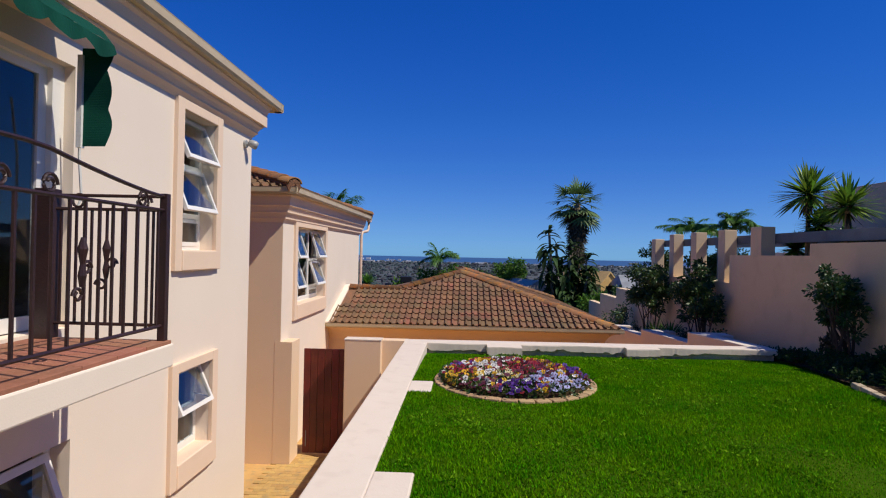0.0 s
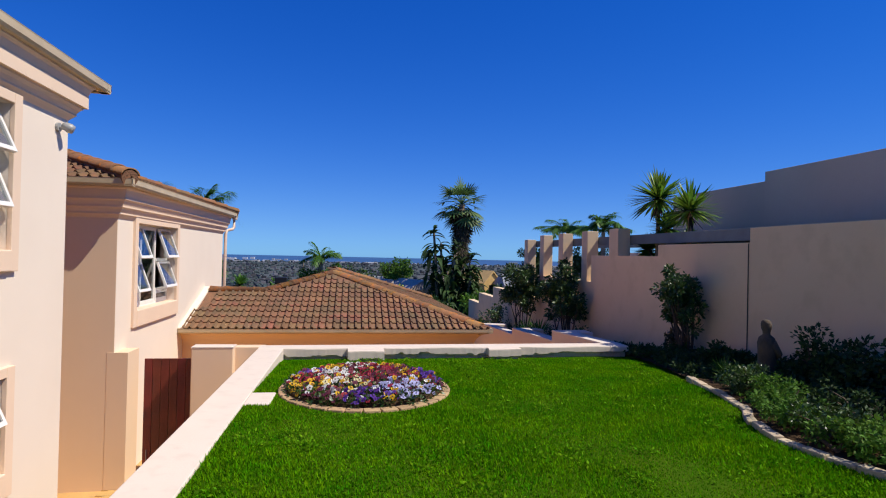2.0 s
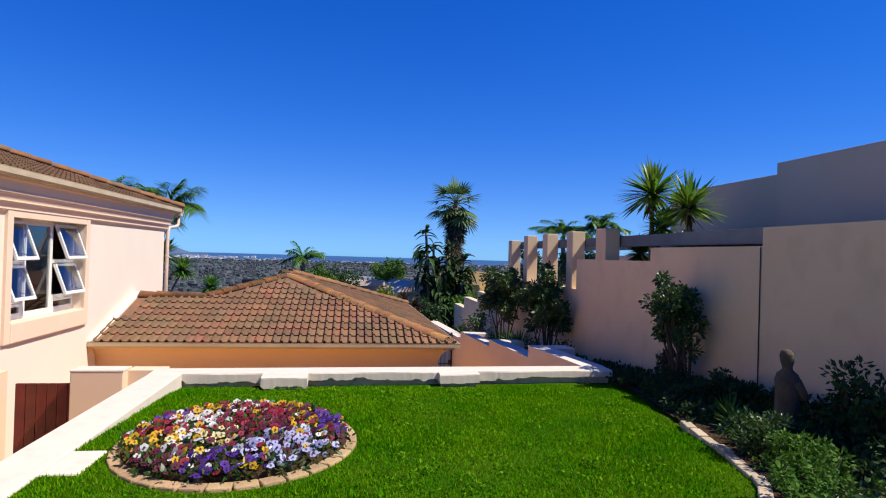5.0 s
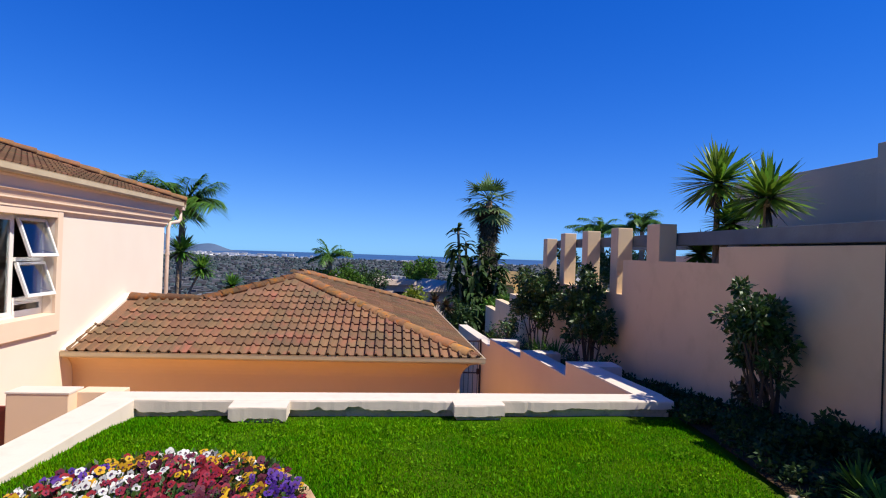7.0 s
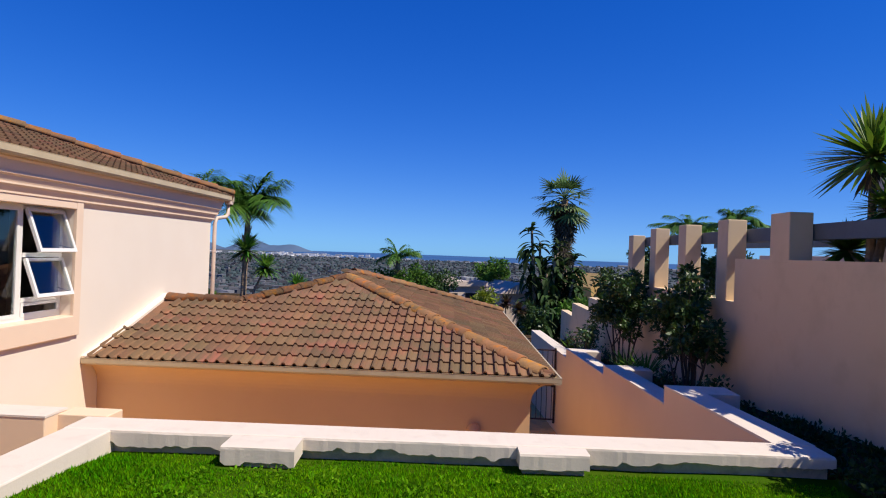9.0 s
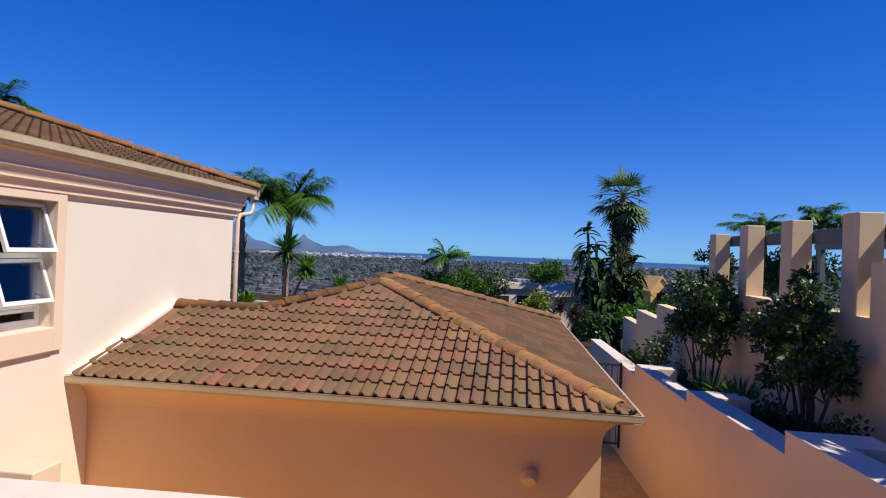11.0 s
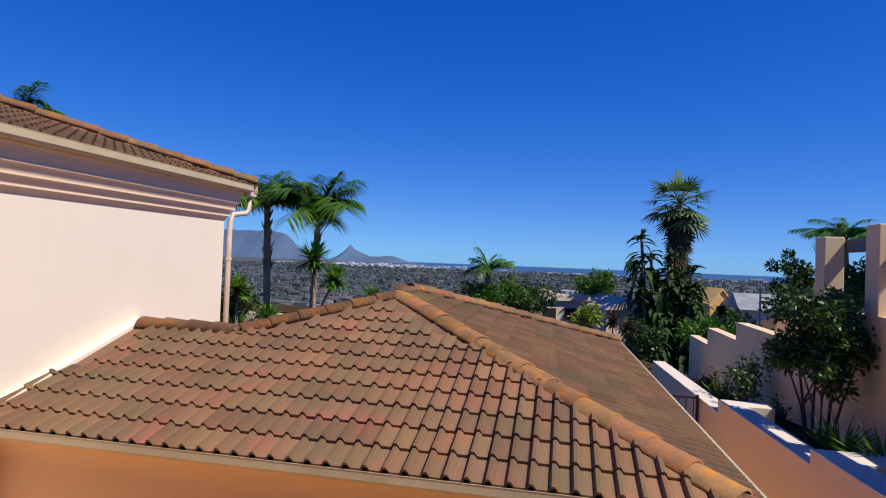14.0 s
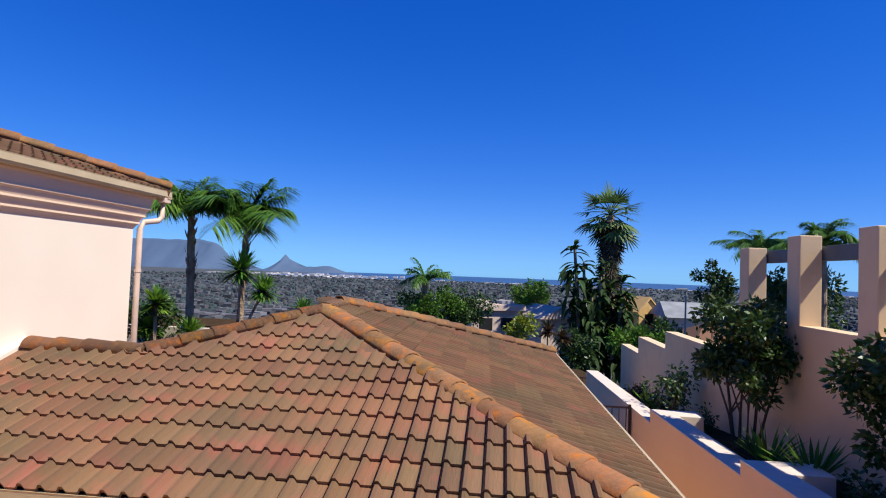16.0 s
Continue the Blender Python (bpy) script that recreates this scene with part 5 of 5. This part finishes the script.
HUES = [("white", (0.8, 0.78, 0.74)), ("yellow", (0.7, 0.4, 0.005)), ("purple", (0.09, 0.02, 0.28)), ("crimson", (0.32, 0.008, 0.03)), ("lilac", (0.5, 0.5, 0.78)), ("maroon", (0.12, 0.006, 0.03)), ("cream", (0.75, 0.66, 0.33))]
EYE = mat("pansy_eye", (0.06, 0.01, 0.04), None, 0.8, 60, 20, 0.0)
kinds = []
for name, c in HUES:
    s = Shape()
    for k in range(5):
        w = math.pi / 2 + k * 2 * math.pi / 5
        s.v += [(0, 0, 0)] + [(math.cos(w + q) * r, math.sin(w + q) * r, 0.006 + 0.004 * k) for q, r in ((-0.75, 0.018), (-0.6, 0.038), (-0.2, 0.046), (0.2, 0.046), (0.6, 0.038), (0.75, 0.018))]
        s.f.append(tuple(range(len(s.v) - 7, len(s.v))))
    s.add([(math.cos(w) * 0.013, math.sin(w) * 0.013 - 0.004, 0.028) for w in [k * math.pi / 3 for k in range(6)]], [(0, 1, 2, 3, 4, 5)])
    me = s.mesh("pansy", petal_mat(name + "_petal", c))
    me.materials.append(EYE)
    me.polygons[len(me.polygons) - 1].material_index = 1
    kinds.append(me)
drift = [(-0.38, 0.25, 0), (-0.2, 0.08, 0), (-0.3, -0.45, 0), (0.0, 0.78, 0), (0.4, -0.35, 4), (0.6, -0.3, 4), (0.22, -0.5, 4), (-0.65, 0.0, 3), (-0.05, -0.05, 3), (0.15, 0.5, 3),
         (-0.6, 0.42, 2), (0.75, 0.1, 2), (0.68, 0.32, 2), (0.1, 0.28, 3), (-0.8, 0.15, 0), (-0.35, 0.62, 1), (0.52, 0.12, 1), (-0.55, -0.35, 1), (0.05, -0.6, 2), (0.35, 0.62, 1),
         (0.48, 0.5, 5), (0.3, 0.05, 5), (-0.1, 0.45, 5), (0.15, -0.2, 5), (-0.15, -0.42, 6), (-0.45, -0.6, 5), (0.55, -0.55, 4), (0.75, -0.2, 5)]
for i in range(860):
    a, r = i * 2.39996, math.sqrt((i + 0.5) / 860) * (FR - 0.035)
    x, y = math.cos(a) * r + rng.uniform(-0.02, 0.02), math.sin(a) * r * 1.06 + rng.uniform(-0.02, 0.02)
    k = min(drift, key=lambda d: (d[0] - x + rng.gauss(0, 0.08)) ** 2 + (d[1] - y + rng.gauss(0, 0.08)) ** 2)[2]
    if rng.random() < 0.25:
        k = rng.choice((0, 5, 1, 3, 3, 1))
    ob = new("pansy", kinds[k])
    ob.parent = bed
    z = 0.055 + 0.085 * (1 - (r / FR) ** 3) + rng.uniform(-0.035, 0.03)
    ob.matrix_local = Matrix.Translation((x, y, z)) @ Matrix.Rotation(rng.uniform(-1.2, 1.2), 4, "Z") @ Matrix.Rotation(rng.uniform(0.2, 1.3), 4, "X") @ Matrix.Scale(rng.uniform(0.42, 0.74), 4)

# mown grass
grng = np.random.default_rng(9)
count = 480000
gy = -3.22 - 10.5 * grng.random(count) ** 1.0
gx = 2.43 + grng.random(count) * 6.68
ex_ = np.interp(gy, [-24, -11, -9.5, -8.3, -7.9, -7.4, -7.0, -6.4, -5.8, -4.9, -4.3, -3.0], [7.6, 7.55, 7.3, 7.02, 6.98, 7.12, 7.36, 7.5, 7.58, 7.74, 7.86, 8.06])
fw_y = -2.97 + 0.03 * (gx - 2.04) - 0.32
keep = (gx < ex_ - 0.04) & (((gx - FX) / (FR + 0.07)) ** 2 + ((gy - FY) / ((FR + 0.07) * 1.06)) ** 2 > 1) & (gy < fw_y)
for x0, x1, y0, y1 in ((2.4, 2.68, -6.5, -6.01), (2.4, 2.7, -9.26, -8.74), (2.4, 2.69, -11.9, -11.4), (3.35, 3.93, -3.55, -3.2), (5.57, 6.13, -3.29, -3.1)):
    keep &= ~((gx > x0) & (gx < x1) & (gy > y0) & (gy < y1))
gx, gy = gx[keep], gy[keep]
n = len(gx)
gz = -0.13 * np.clip((gy + 6.0) / 2.7, 0, 1) - 0.03 * np.clip((gy + 3.75) / 0.4, 0, 1) - 0.022
hh = grng.uniform(0.014, 0.031, n) * (1 + 0.25 * np.sin(gx * 3.1 + np.sin(gy * 2.3)))
aa, ll = grng.uniform(0, 6.283, n), grng.uniform(0.1, 0.9, n)
ww = grng.uniform(0.004, 0.008, n)
ca, sa = np.cos(aa), np.sin(aa)
v = np.stack([np.stack([gx - sa * ww, gy + ca * ww, gz], 1), np.stack([gx + sa * ww, gy - ca * ww, gz], 1), np.stack([gx + ca * hh * ll, gy + sa * hh * ll, gz + hh], 1)], 1).reshape(-1, 3)
me = bpy.data.meshes.new("lawn_grass")
me.from_pydata(v, [], np.arange(3 * n).reshape(-1, 3))
me.materials.append(GRASS)
tagged(new("lawn_grass", me), "bright green mown lawn grass", "grass", kind="stuff")

# low creeping plants in the shade beside the boundary wall
spots = [(rng.uniform(8.15, 9.1), y, -0.16 - 0.107 * max(0.0, y + 2.5)) for y in [rng.uniform(-3.1, 3.0) for _ in range(160)]]
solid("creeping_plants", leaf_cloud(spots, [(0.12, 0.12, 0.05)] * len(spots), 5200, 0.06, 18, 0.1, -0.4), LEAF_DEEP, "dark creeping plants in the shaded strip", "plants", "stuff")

# clover and taller tufts in the lawn
rng = random.Random(15)
spots = []
while len(spots) < 420:
    x, y = rng.uniform(2.6, 7.4), rng.uniform(-12.5, -3.6)
    if x < edge_x(y) - 0.15 and (x - FX) ** 2 + (y - FY) ** 2 > 1.25 and noise.noise((x * 0.9, y * 0.9, 4)) > rng.uniform(-0.5, 0.3):
        spots.append((x, y, lawn_z(x, y) + 0.006))
solid("clover_tufts", leaf_cloud(spots, [(0.1, 0.1, 0.016)] * len(spots), 8500, 0.034, 16, 0.1, -0.6), TUFT, "scattered coarse-leaved tufts in the lawn", "clover", "stuff")

# courtyard bricks
me = Shape().box(-0.098, 0.098, -0.048, 0.048, -0.05, 0.0, c=0.004).mesh("paving_brick", PAVER)
for i in range(11):
    for j in range(27):
        ob = new("paving_brick", me)
        ob.parent = courtyard
        ob.matrix_local = Matrix.Translation((-0.05 + i * 0.2 + 0.1 * (j % 2), -2.66 - j * 0.1, -2.1 + rng.uniform(-0.003, 0.003)))

# iron passage gate
def iron_gate(label, x0, x1, y, z0, z1, n):
    g = thing("iron_gate", label, "gate", (0, y, z0))
    h = z1 - z0
    for x in (x0, x1):
        part("gate_stile", Shape().box(x - 0.025, x + 0.025, -0.025, 0.025, 0, h, c=0.004), IRON, g)
    for z in (0.1, h * 0.5, h - 0.06):
        part("gate_rail", Shape().box(x0, x1, -0.012, 0.012, z - 0.018, z + 0.018), IRON, g)
    for i in range(n):
        x = x0 + (x1 - x0) * (i + 0.5) / n
        part("gate_bar", Shape().box(x - 0.008, x + 0.008, -0.008, 0.008, 0.1, h - 0.06), IRON, g)
    part("lock_box", Shape().box(x1 - 0.1, x1 - 0.02, -0.03, 0.03, h * 0.48, h * 0.56, c=0.005), IRON, g)


iron_gate("black iron gate across the side passage", 6.2, 7.7, 8.05, -3.05, -1.02, 11)
iron_gate("black iron driveway gate beyond the passage", 7.2, 9.0, 17.5, -4.3, -2.1, 14)

# ---- beyond the garden ----
def bush_at(x, y, z, rx, rz, n, seed, material=LEAF, leaf=0.3, label="green bush below the garden", name="bush"):
    shrub(name, label, "bush", (x, y, z - rz - 0.6), (x, y, z), (rx, rx * 0.8, rz), n, leaf, seed, 3, material)


bush_at(1.4, 25.3, -0.3, 1.7, 1.15, 5200, 201, LEAF_BRIGHT, 0.17, "dark green bush behind the garage roof")
bush_at(3.2, 26.6, -0.45, 1.5, 1.2, 4600, 202, LEAF, 0.17, "dark green bush behind the garage roof")
bush_at(-0.6, 22.0, -0.6, 0.6, 0.5, 500, 203, LEAF_BRIGHT, 0.2, "small light green bush behind the ridge")
bush_at(8.0, 48.0, -0.35, 2.1, 1.4, 4200, 204, LEAF_BRIGHT, 0.26, "rounded light green tree", "round_tree")
bush_at(6.6, 33.0, -1.75, 1.1, 0.8, 1200, 205, LEAF_YELLOW, 0.25, "yellow-green bush by the tan building")
bush_at(12.6, 28.0, -1.9, 1.7, 1.0, 2000, 206, LEAF_BRIGHT, 0.26, "light green hedge below the palm")
bush_at(14.6, 30.0, -1.9, 1.7, 1.0, 2000, 207, LEAF, 0.26, "green hedge below the palm")
bush_at(15.7, 26.0, 1.0, 1.0, 1.6, 2600, 208, LEAF_DEEP, 0.2, "dark tree behind the boundary wall", "dark_tree")
bush_at(10.0, 33.0, -3.2, 1.6, 1.4, 1800, 209, LEAF, 0.3, "dark bush beside the driveway")
bush_at(20.4, 27.5, 0.6, 2.4, 1.9, 4200, 213, LEAF, 0.28, "dark green tree under the feather palms", "dark_tree")
yucca("spiky dark dracaena near the tan building", (8.0, 30.5, -4.0), 1, [(0, 0, 2.2, 0.8), (0.9, 0.2, 1.8, 0.7)], 210, LEAF_RED, 0.07)
yucca("spiky plant behind the garage roof", (-1.9, 16.5, -1.8), 1, [(0, 0, 1.6, 0.7)], 211, PALMLEAF, 0.06)


def conifer(label, at, h, r, seed):
    t = thing("conifer", label, "tree", at)
    rng = random.Random(seed)
    part("trunk", Shape().tube([(0, 0, -1), (0, 0, h)], [0.2, 0.03], 8), BARK, t)
    s = Shape()
    for i in range(int(h * 2.2)):
        z = h * (0.15 + 0.83 * i / (h * 2.2))
        for k in range(8):
            w = k * 0.785 + i
            q = r * (1.05 - z / h) * rng.uniform(0.7, 1.1) + 0.15
            s.blade((0, 0, z), (math.cos(w) * q, math.sin(w) * q, z + q * 0.25), 0.3, (0, 0, 1), -0.1, 3)
    part("foliage", s, LEAF, t)


conifer("tiered dark conifer on the plain below", (-2.6, 60, -7), 7.2, 1.3, 5)


def tan_building():
    b = thing("tan_building", "low tan plastered flat-roofed building among the trees", "building", (0, 45, 0))
    part("wall", Shape().box(2.5, 7.2, 0, 8, -7, -1.5), TANWALL, b)
    part("parapet", Shape().box(2.3, 7.4, -0.3, 8.2, -1.6, -1.1, c=0.03), TANWALL, b)
    part("wall", Shape().box(7.2, 10.6, -3, 7, -7, -1.9), TANWALL, b)
    part("roof", Shape().add([(6.9, -3.4, -2.0), (10.9, -3.4, -2.0), (10.9, 7, -2.0), (6.9, 7, -2.0), (8.9, -3.4, -1.0), (8.9, 7, -1.0)], [(0, 1, 4), (1, 2, 5, 4), (2, 3, 5), (3, 0, 4, 5), (3, 2, 1, 0)]), TANWALL, b)
    part("window", Shape().box(3.2, 4.4, -0.04, 0.05, -3.2, -2.2, c=0.01), BLACK, b, "dark window")
    part("window", Shape().box(5.2, 6.4, -0.04, 0.05, -3.2, -2.2, c=0.01), BLACK, b, "dark window")
    part("skylight", Shape().box(5.8, 7.0, 1, 3, -1.1, -0.85, c=0.02), ROOFGREY, b)
    b.matrix_world = Matrix.Translation((6.5, 45, 0)) @ Matrix.Rotation(0.5, 4, "Z") @ Matrix.Translation((-6.5, 0, 0))


tan_building()


def gable_house(label, at, w, d, wall_h, roof_h, wall, roof):
    h = thing("gable_house", label, "house", at)
    part("wall", Shape().box(-w / 2, w / 2, 0, d, -6, wall_h), wall, h)
    part("gable", Shape().add([(-w / 2, 0, wall_h), (w / 2, 0, wall_h), (0, 0, wall_h + roof_h), (-w / 2, 0.2, wall_h), (w / 2, 0.2, wall_h), (0, 0.2, wall_h + roof_h)], [(0, 1, 2), (5, 4, 3), (0, 2, 5, 3), (1, 4, 5, 2)]), wall, h)
    part("roof", Shape().add([(-w / 2 - 0.3, -0.2, wall_h - 0.1), (0, -0.2, wall_h + roof_h + 0.1), (0, d, wall_h + roof_h + 0.1), (-w / 2 - 0.3, d, wall_h - 0.1), (w / 2 + 0.3, -0.2, wall_h - 0.1), (w / 2 + 0.3, d, wall_h - 0.1),
                               (-w / 2 - 0.3, -0.2, wall_h - 0.3), (0, -0.2, wall_h + roof_h - 0.1), (w / 2 + 0.3, -0.2, wall_h - 0.3)], [(0, 1, 2, 3), (1, 4, 5, 2), (0, 6, 7, 1), (1, 7, 8, 4)]), roof, h)
    part("window", Shape().box(-0.5, 0.5, -0.05, 0.05, wall_h - 1.4, wall_h - 0.3), BLACK, h, "dark window")
    h.rotation_euler = (0, 0, 0.55)


gable_house("ochre gabled house in the distance", (19.9, 55, -2.6), 2.6, 6, 0.9, 1.3, OCHRE, OCHRE)
gable_house("ochre gabled house in the distance", (17.9, 58, -2.9), 2.6, 6, 0.5, 1.1, OCHRE, TANWALL)
g = thing("slate_roof_house", "tan house with a weathered grey slate roof", "house", (0, 0, 0))
part("wall", Shape().box(20.4, 25.6, 50, 56, -8, -1.9), TANWALL, g)
part("roof", Shape().add([(20, 49.6, -1.9), (26, 49.6, -1.9), (26, 56, -1.9), (20, 56, -1.9), (20.4, 53, -0.6), (25.6, 53, -0.6)], [(0, 1, 5, 4), (1, 2, 5), (2, 3, 4, 5), (3, 0, 4), (3, 2, 1, 0)]), ROOFGREY, g)
g = thing("brown_roof_house", "low house with a brown roof beyond the wall", "house", (0, 0, 0))
part("wall", Shape().box(18.4, 23, 36, 42, -8, -2.6), TANWALL, g)
part("roof", Shape().add([(18, 35.6, -2.6), (23.4, 35.6, -2.6), (23.4, 42, -2.6), (18, 42, -2.6), (19.5, 38.5, -1.5), (22, 38.5, -1.5)], [(0, 1, 5, 4), (1, 2, 5), (2, 3, 4, 5), (3, 0, 4), (3, 2, 1, 0)]), TILE2, g)
pole = thing("street_lamp", "thin grey street lamp beyond the boundary wall", "street lamp", (16.2, 32, -6))
part("pole", Shape().tube([(0, 0, 0), (0, 0, 6.9)], [0.08, 0.05], 8), LAMPGREY, pole)
part("head", Shape().box(-0.6, 0.1, -0.1, 0.1, 6.85, 6.98, c=0.02), LAMPGREY, pole)
ch = thing("chimney_cowl", "small black chimney cowl behind the ridge", "chimney", (0.55, 12.0, -2))
part("shaft", Shape().box(-0.12, 0.12, -0.12, 0.12, 0, 2.15), BLACK, ch)
part("cowl", Shape().box(-0.24, 0.24, -0.2, 0.2, 2.15, 2.42, c=0.03), BLACK, ch)
s = Shape().box(6, 20, 19.5, 19.7, -6, -3.0)
solid("driveway_wall", s, TANWALL, "dark tan wall beyond the driveway", "wall", "structure")

# distant suburbs
rng = random.Random(77)
hs, ts = Shape(), Shape()
for i in range(4200):
    r = 140 * (14 ** rng.random())
    a = rng.uniform(-1.0, 0.75)
    x, y = 5 + r * math.sin(a), r * math.cos(a)
    if y < 62:
        continue
    z = ground_z(x, y)
    w, d, h = rng.uniform(1.5, 3.6) * (1 + r / 900), rng.uniform(2, 4), rng.uniform(1.0, 2.4) * (1 + r / 1500)
    m = Matrix.Translation((x, y, z)) @ Matrix.Rotation(rng.uniform(-0.4, 0.4), 4, "Z")
    hs.box(-w / 2, w / 2, -d / 2, d / 2, -2, h, m)
for i in range(14000):
    r = 60 * (32 ** rng.random())
    a = rng.uniform(-1.0, 0.8)
    x, y = 5 + r * math.sin(a), r * math.cos(a)
    if y < 58:
        continue
    z = ground_z(x, y)
    q = rng.uniform(0.7, 1.6) * (1 + r / 700)
    hgt = rng.uniform(0.8, 2.0) * (1 + r / 900)
    k = len(ts.v)
    for j in range(6):
        w = j * math.pi / 3 + rng.random() * 0.5
        e = rng.uniform(0.7, 1.2)
        ts.v += [(x + math.cos(w) * q * e, y + math.sin(w) * q * e, z - 0.5), (x + math.cos(w) * q * e * 0.8, y + math.sin(w) * q * e * 0.8, z + hgt * rng.uniform(0.5, 0.85))]
    ts.v.append((x, y, z + hgt))
    for j in range(6):
        e = (j + 1) % 6
        ts.f += [(k + 2 * j, k + 2 * e, k + 2 * e + 1, k + 2 * j + 1), (k + 2 * j + 1, k + 2 * e + 1, k + 12)]
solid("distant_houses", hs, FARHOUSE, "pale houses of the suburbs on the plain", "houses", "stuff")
solid("distant_trees", ts, FARTREE, "dark haze-tinted trees of the suburbs on the plain", "trees", "stuff")
s = Shape()
for i in range(60):
    x = -700 + 2300 * i / 60 + rng.uniform(-10, 10)
    w = rng.uniform(10, 45)
    s.box(x, x + w, 1790, 1820, -34, -29.5 + rng.uniform(-0.5, 2.5))
for i in range(160):
    x, y = rng.gauss(-640, 190), rng.uniform(1900, 2300)
    s.box(x, x + rng.uniform(8, 22), y, y + 20, -36, -30 + rng.random() ** 2 * 7)
WHITEFAR = mat("white_harbour_wall", (0.6, 0.58, 0.57), (0.45, 0.43, 0.42), 0.9, 1, 0.02, 0.0, island=0.3)
solid("harbour_buildings", s, WHITEFAR, "white harbour sheds and city blocks by the sea", "buildings", "stuff")
s = Shape()
for j in range(13):
    y = 1850 + 250 * j
    for i in range(13):
        x = -760 - 0.18 * (y - 1850) + (3600 + 0.3 * (y - 1850)) * i / 12
        if math.hypot(x - 5, y) > 4850:
            k = 4850 / math.hypot(x - 5, y)
            x, y2 = 5 + (x - 5) * k, y * k
        else:
            y2 = y
        s.v.append((x, y2, ground_z(x, y2) + 0.9))
for j in range(12):
    for i in range(12):
        q = j * 13 + i
        s.f.append((q, q + 1, q + 14, q + 13))
solid("water", s, SEA, "deep blue sea along the horizon", "sea", "structure")


def ridge_height(x):
    table = 175 / (1 + math.exp((x + 1655) / 38)) + 10 * noise.noise((x * 0.01, 0, 0))
    shelf = 46 * math.exp(-((x + 1545) / 90) ** 2)
    lion = 84 * max(0.0, 1 - abs(x + 1290) / 150) ** 1.25 + 14 * math.exp(-((x + 1292) / 16) ** 2)
    signal = 34 * math.exp(-((x + 1010) / 85) ** 2) + 30 * math.exp(-((x + 1140) / 130) ** 2)
    return max(table + shelf * 0.7, lion, 0) + signal * 0.9


s = Shape()
n = 260
for i in range(n):
    x = -3250 + 2500 * i / (n - 1)
    h = ridge_height(x) * min(1.0, (x + 3300) / 60) * min(1.0, max(0.0, (-780 - x) / 110))
    for k, (dy, f) in enumerate(((-240, 0.0), (-150, 0.3), (-70, 0.62), (-15, 0.93), (0, 1.0), (120, 0.5))):
        s.v.append((x, 3400 + dy + 30 * noise.noise((x * 0.008, k, 0)) * (k < 4), -36 + (h + 3) * f * (1 + 0.12 * noise.noise((x * 0.02, k * 2.0, 1)) * (0 < k < 4))))
for i in range(n - 1):
    for k in range(5):
        q = i * 6 + k
        s.f.append((q, q + 6, q + 7, q + 1))
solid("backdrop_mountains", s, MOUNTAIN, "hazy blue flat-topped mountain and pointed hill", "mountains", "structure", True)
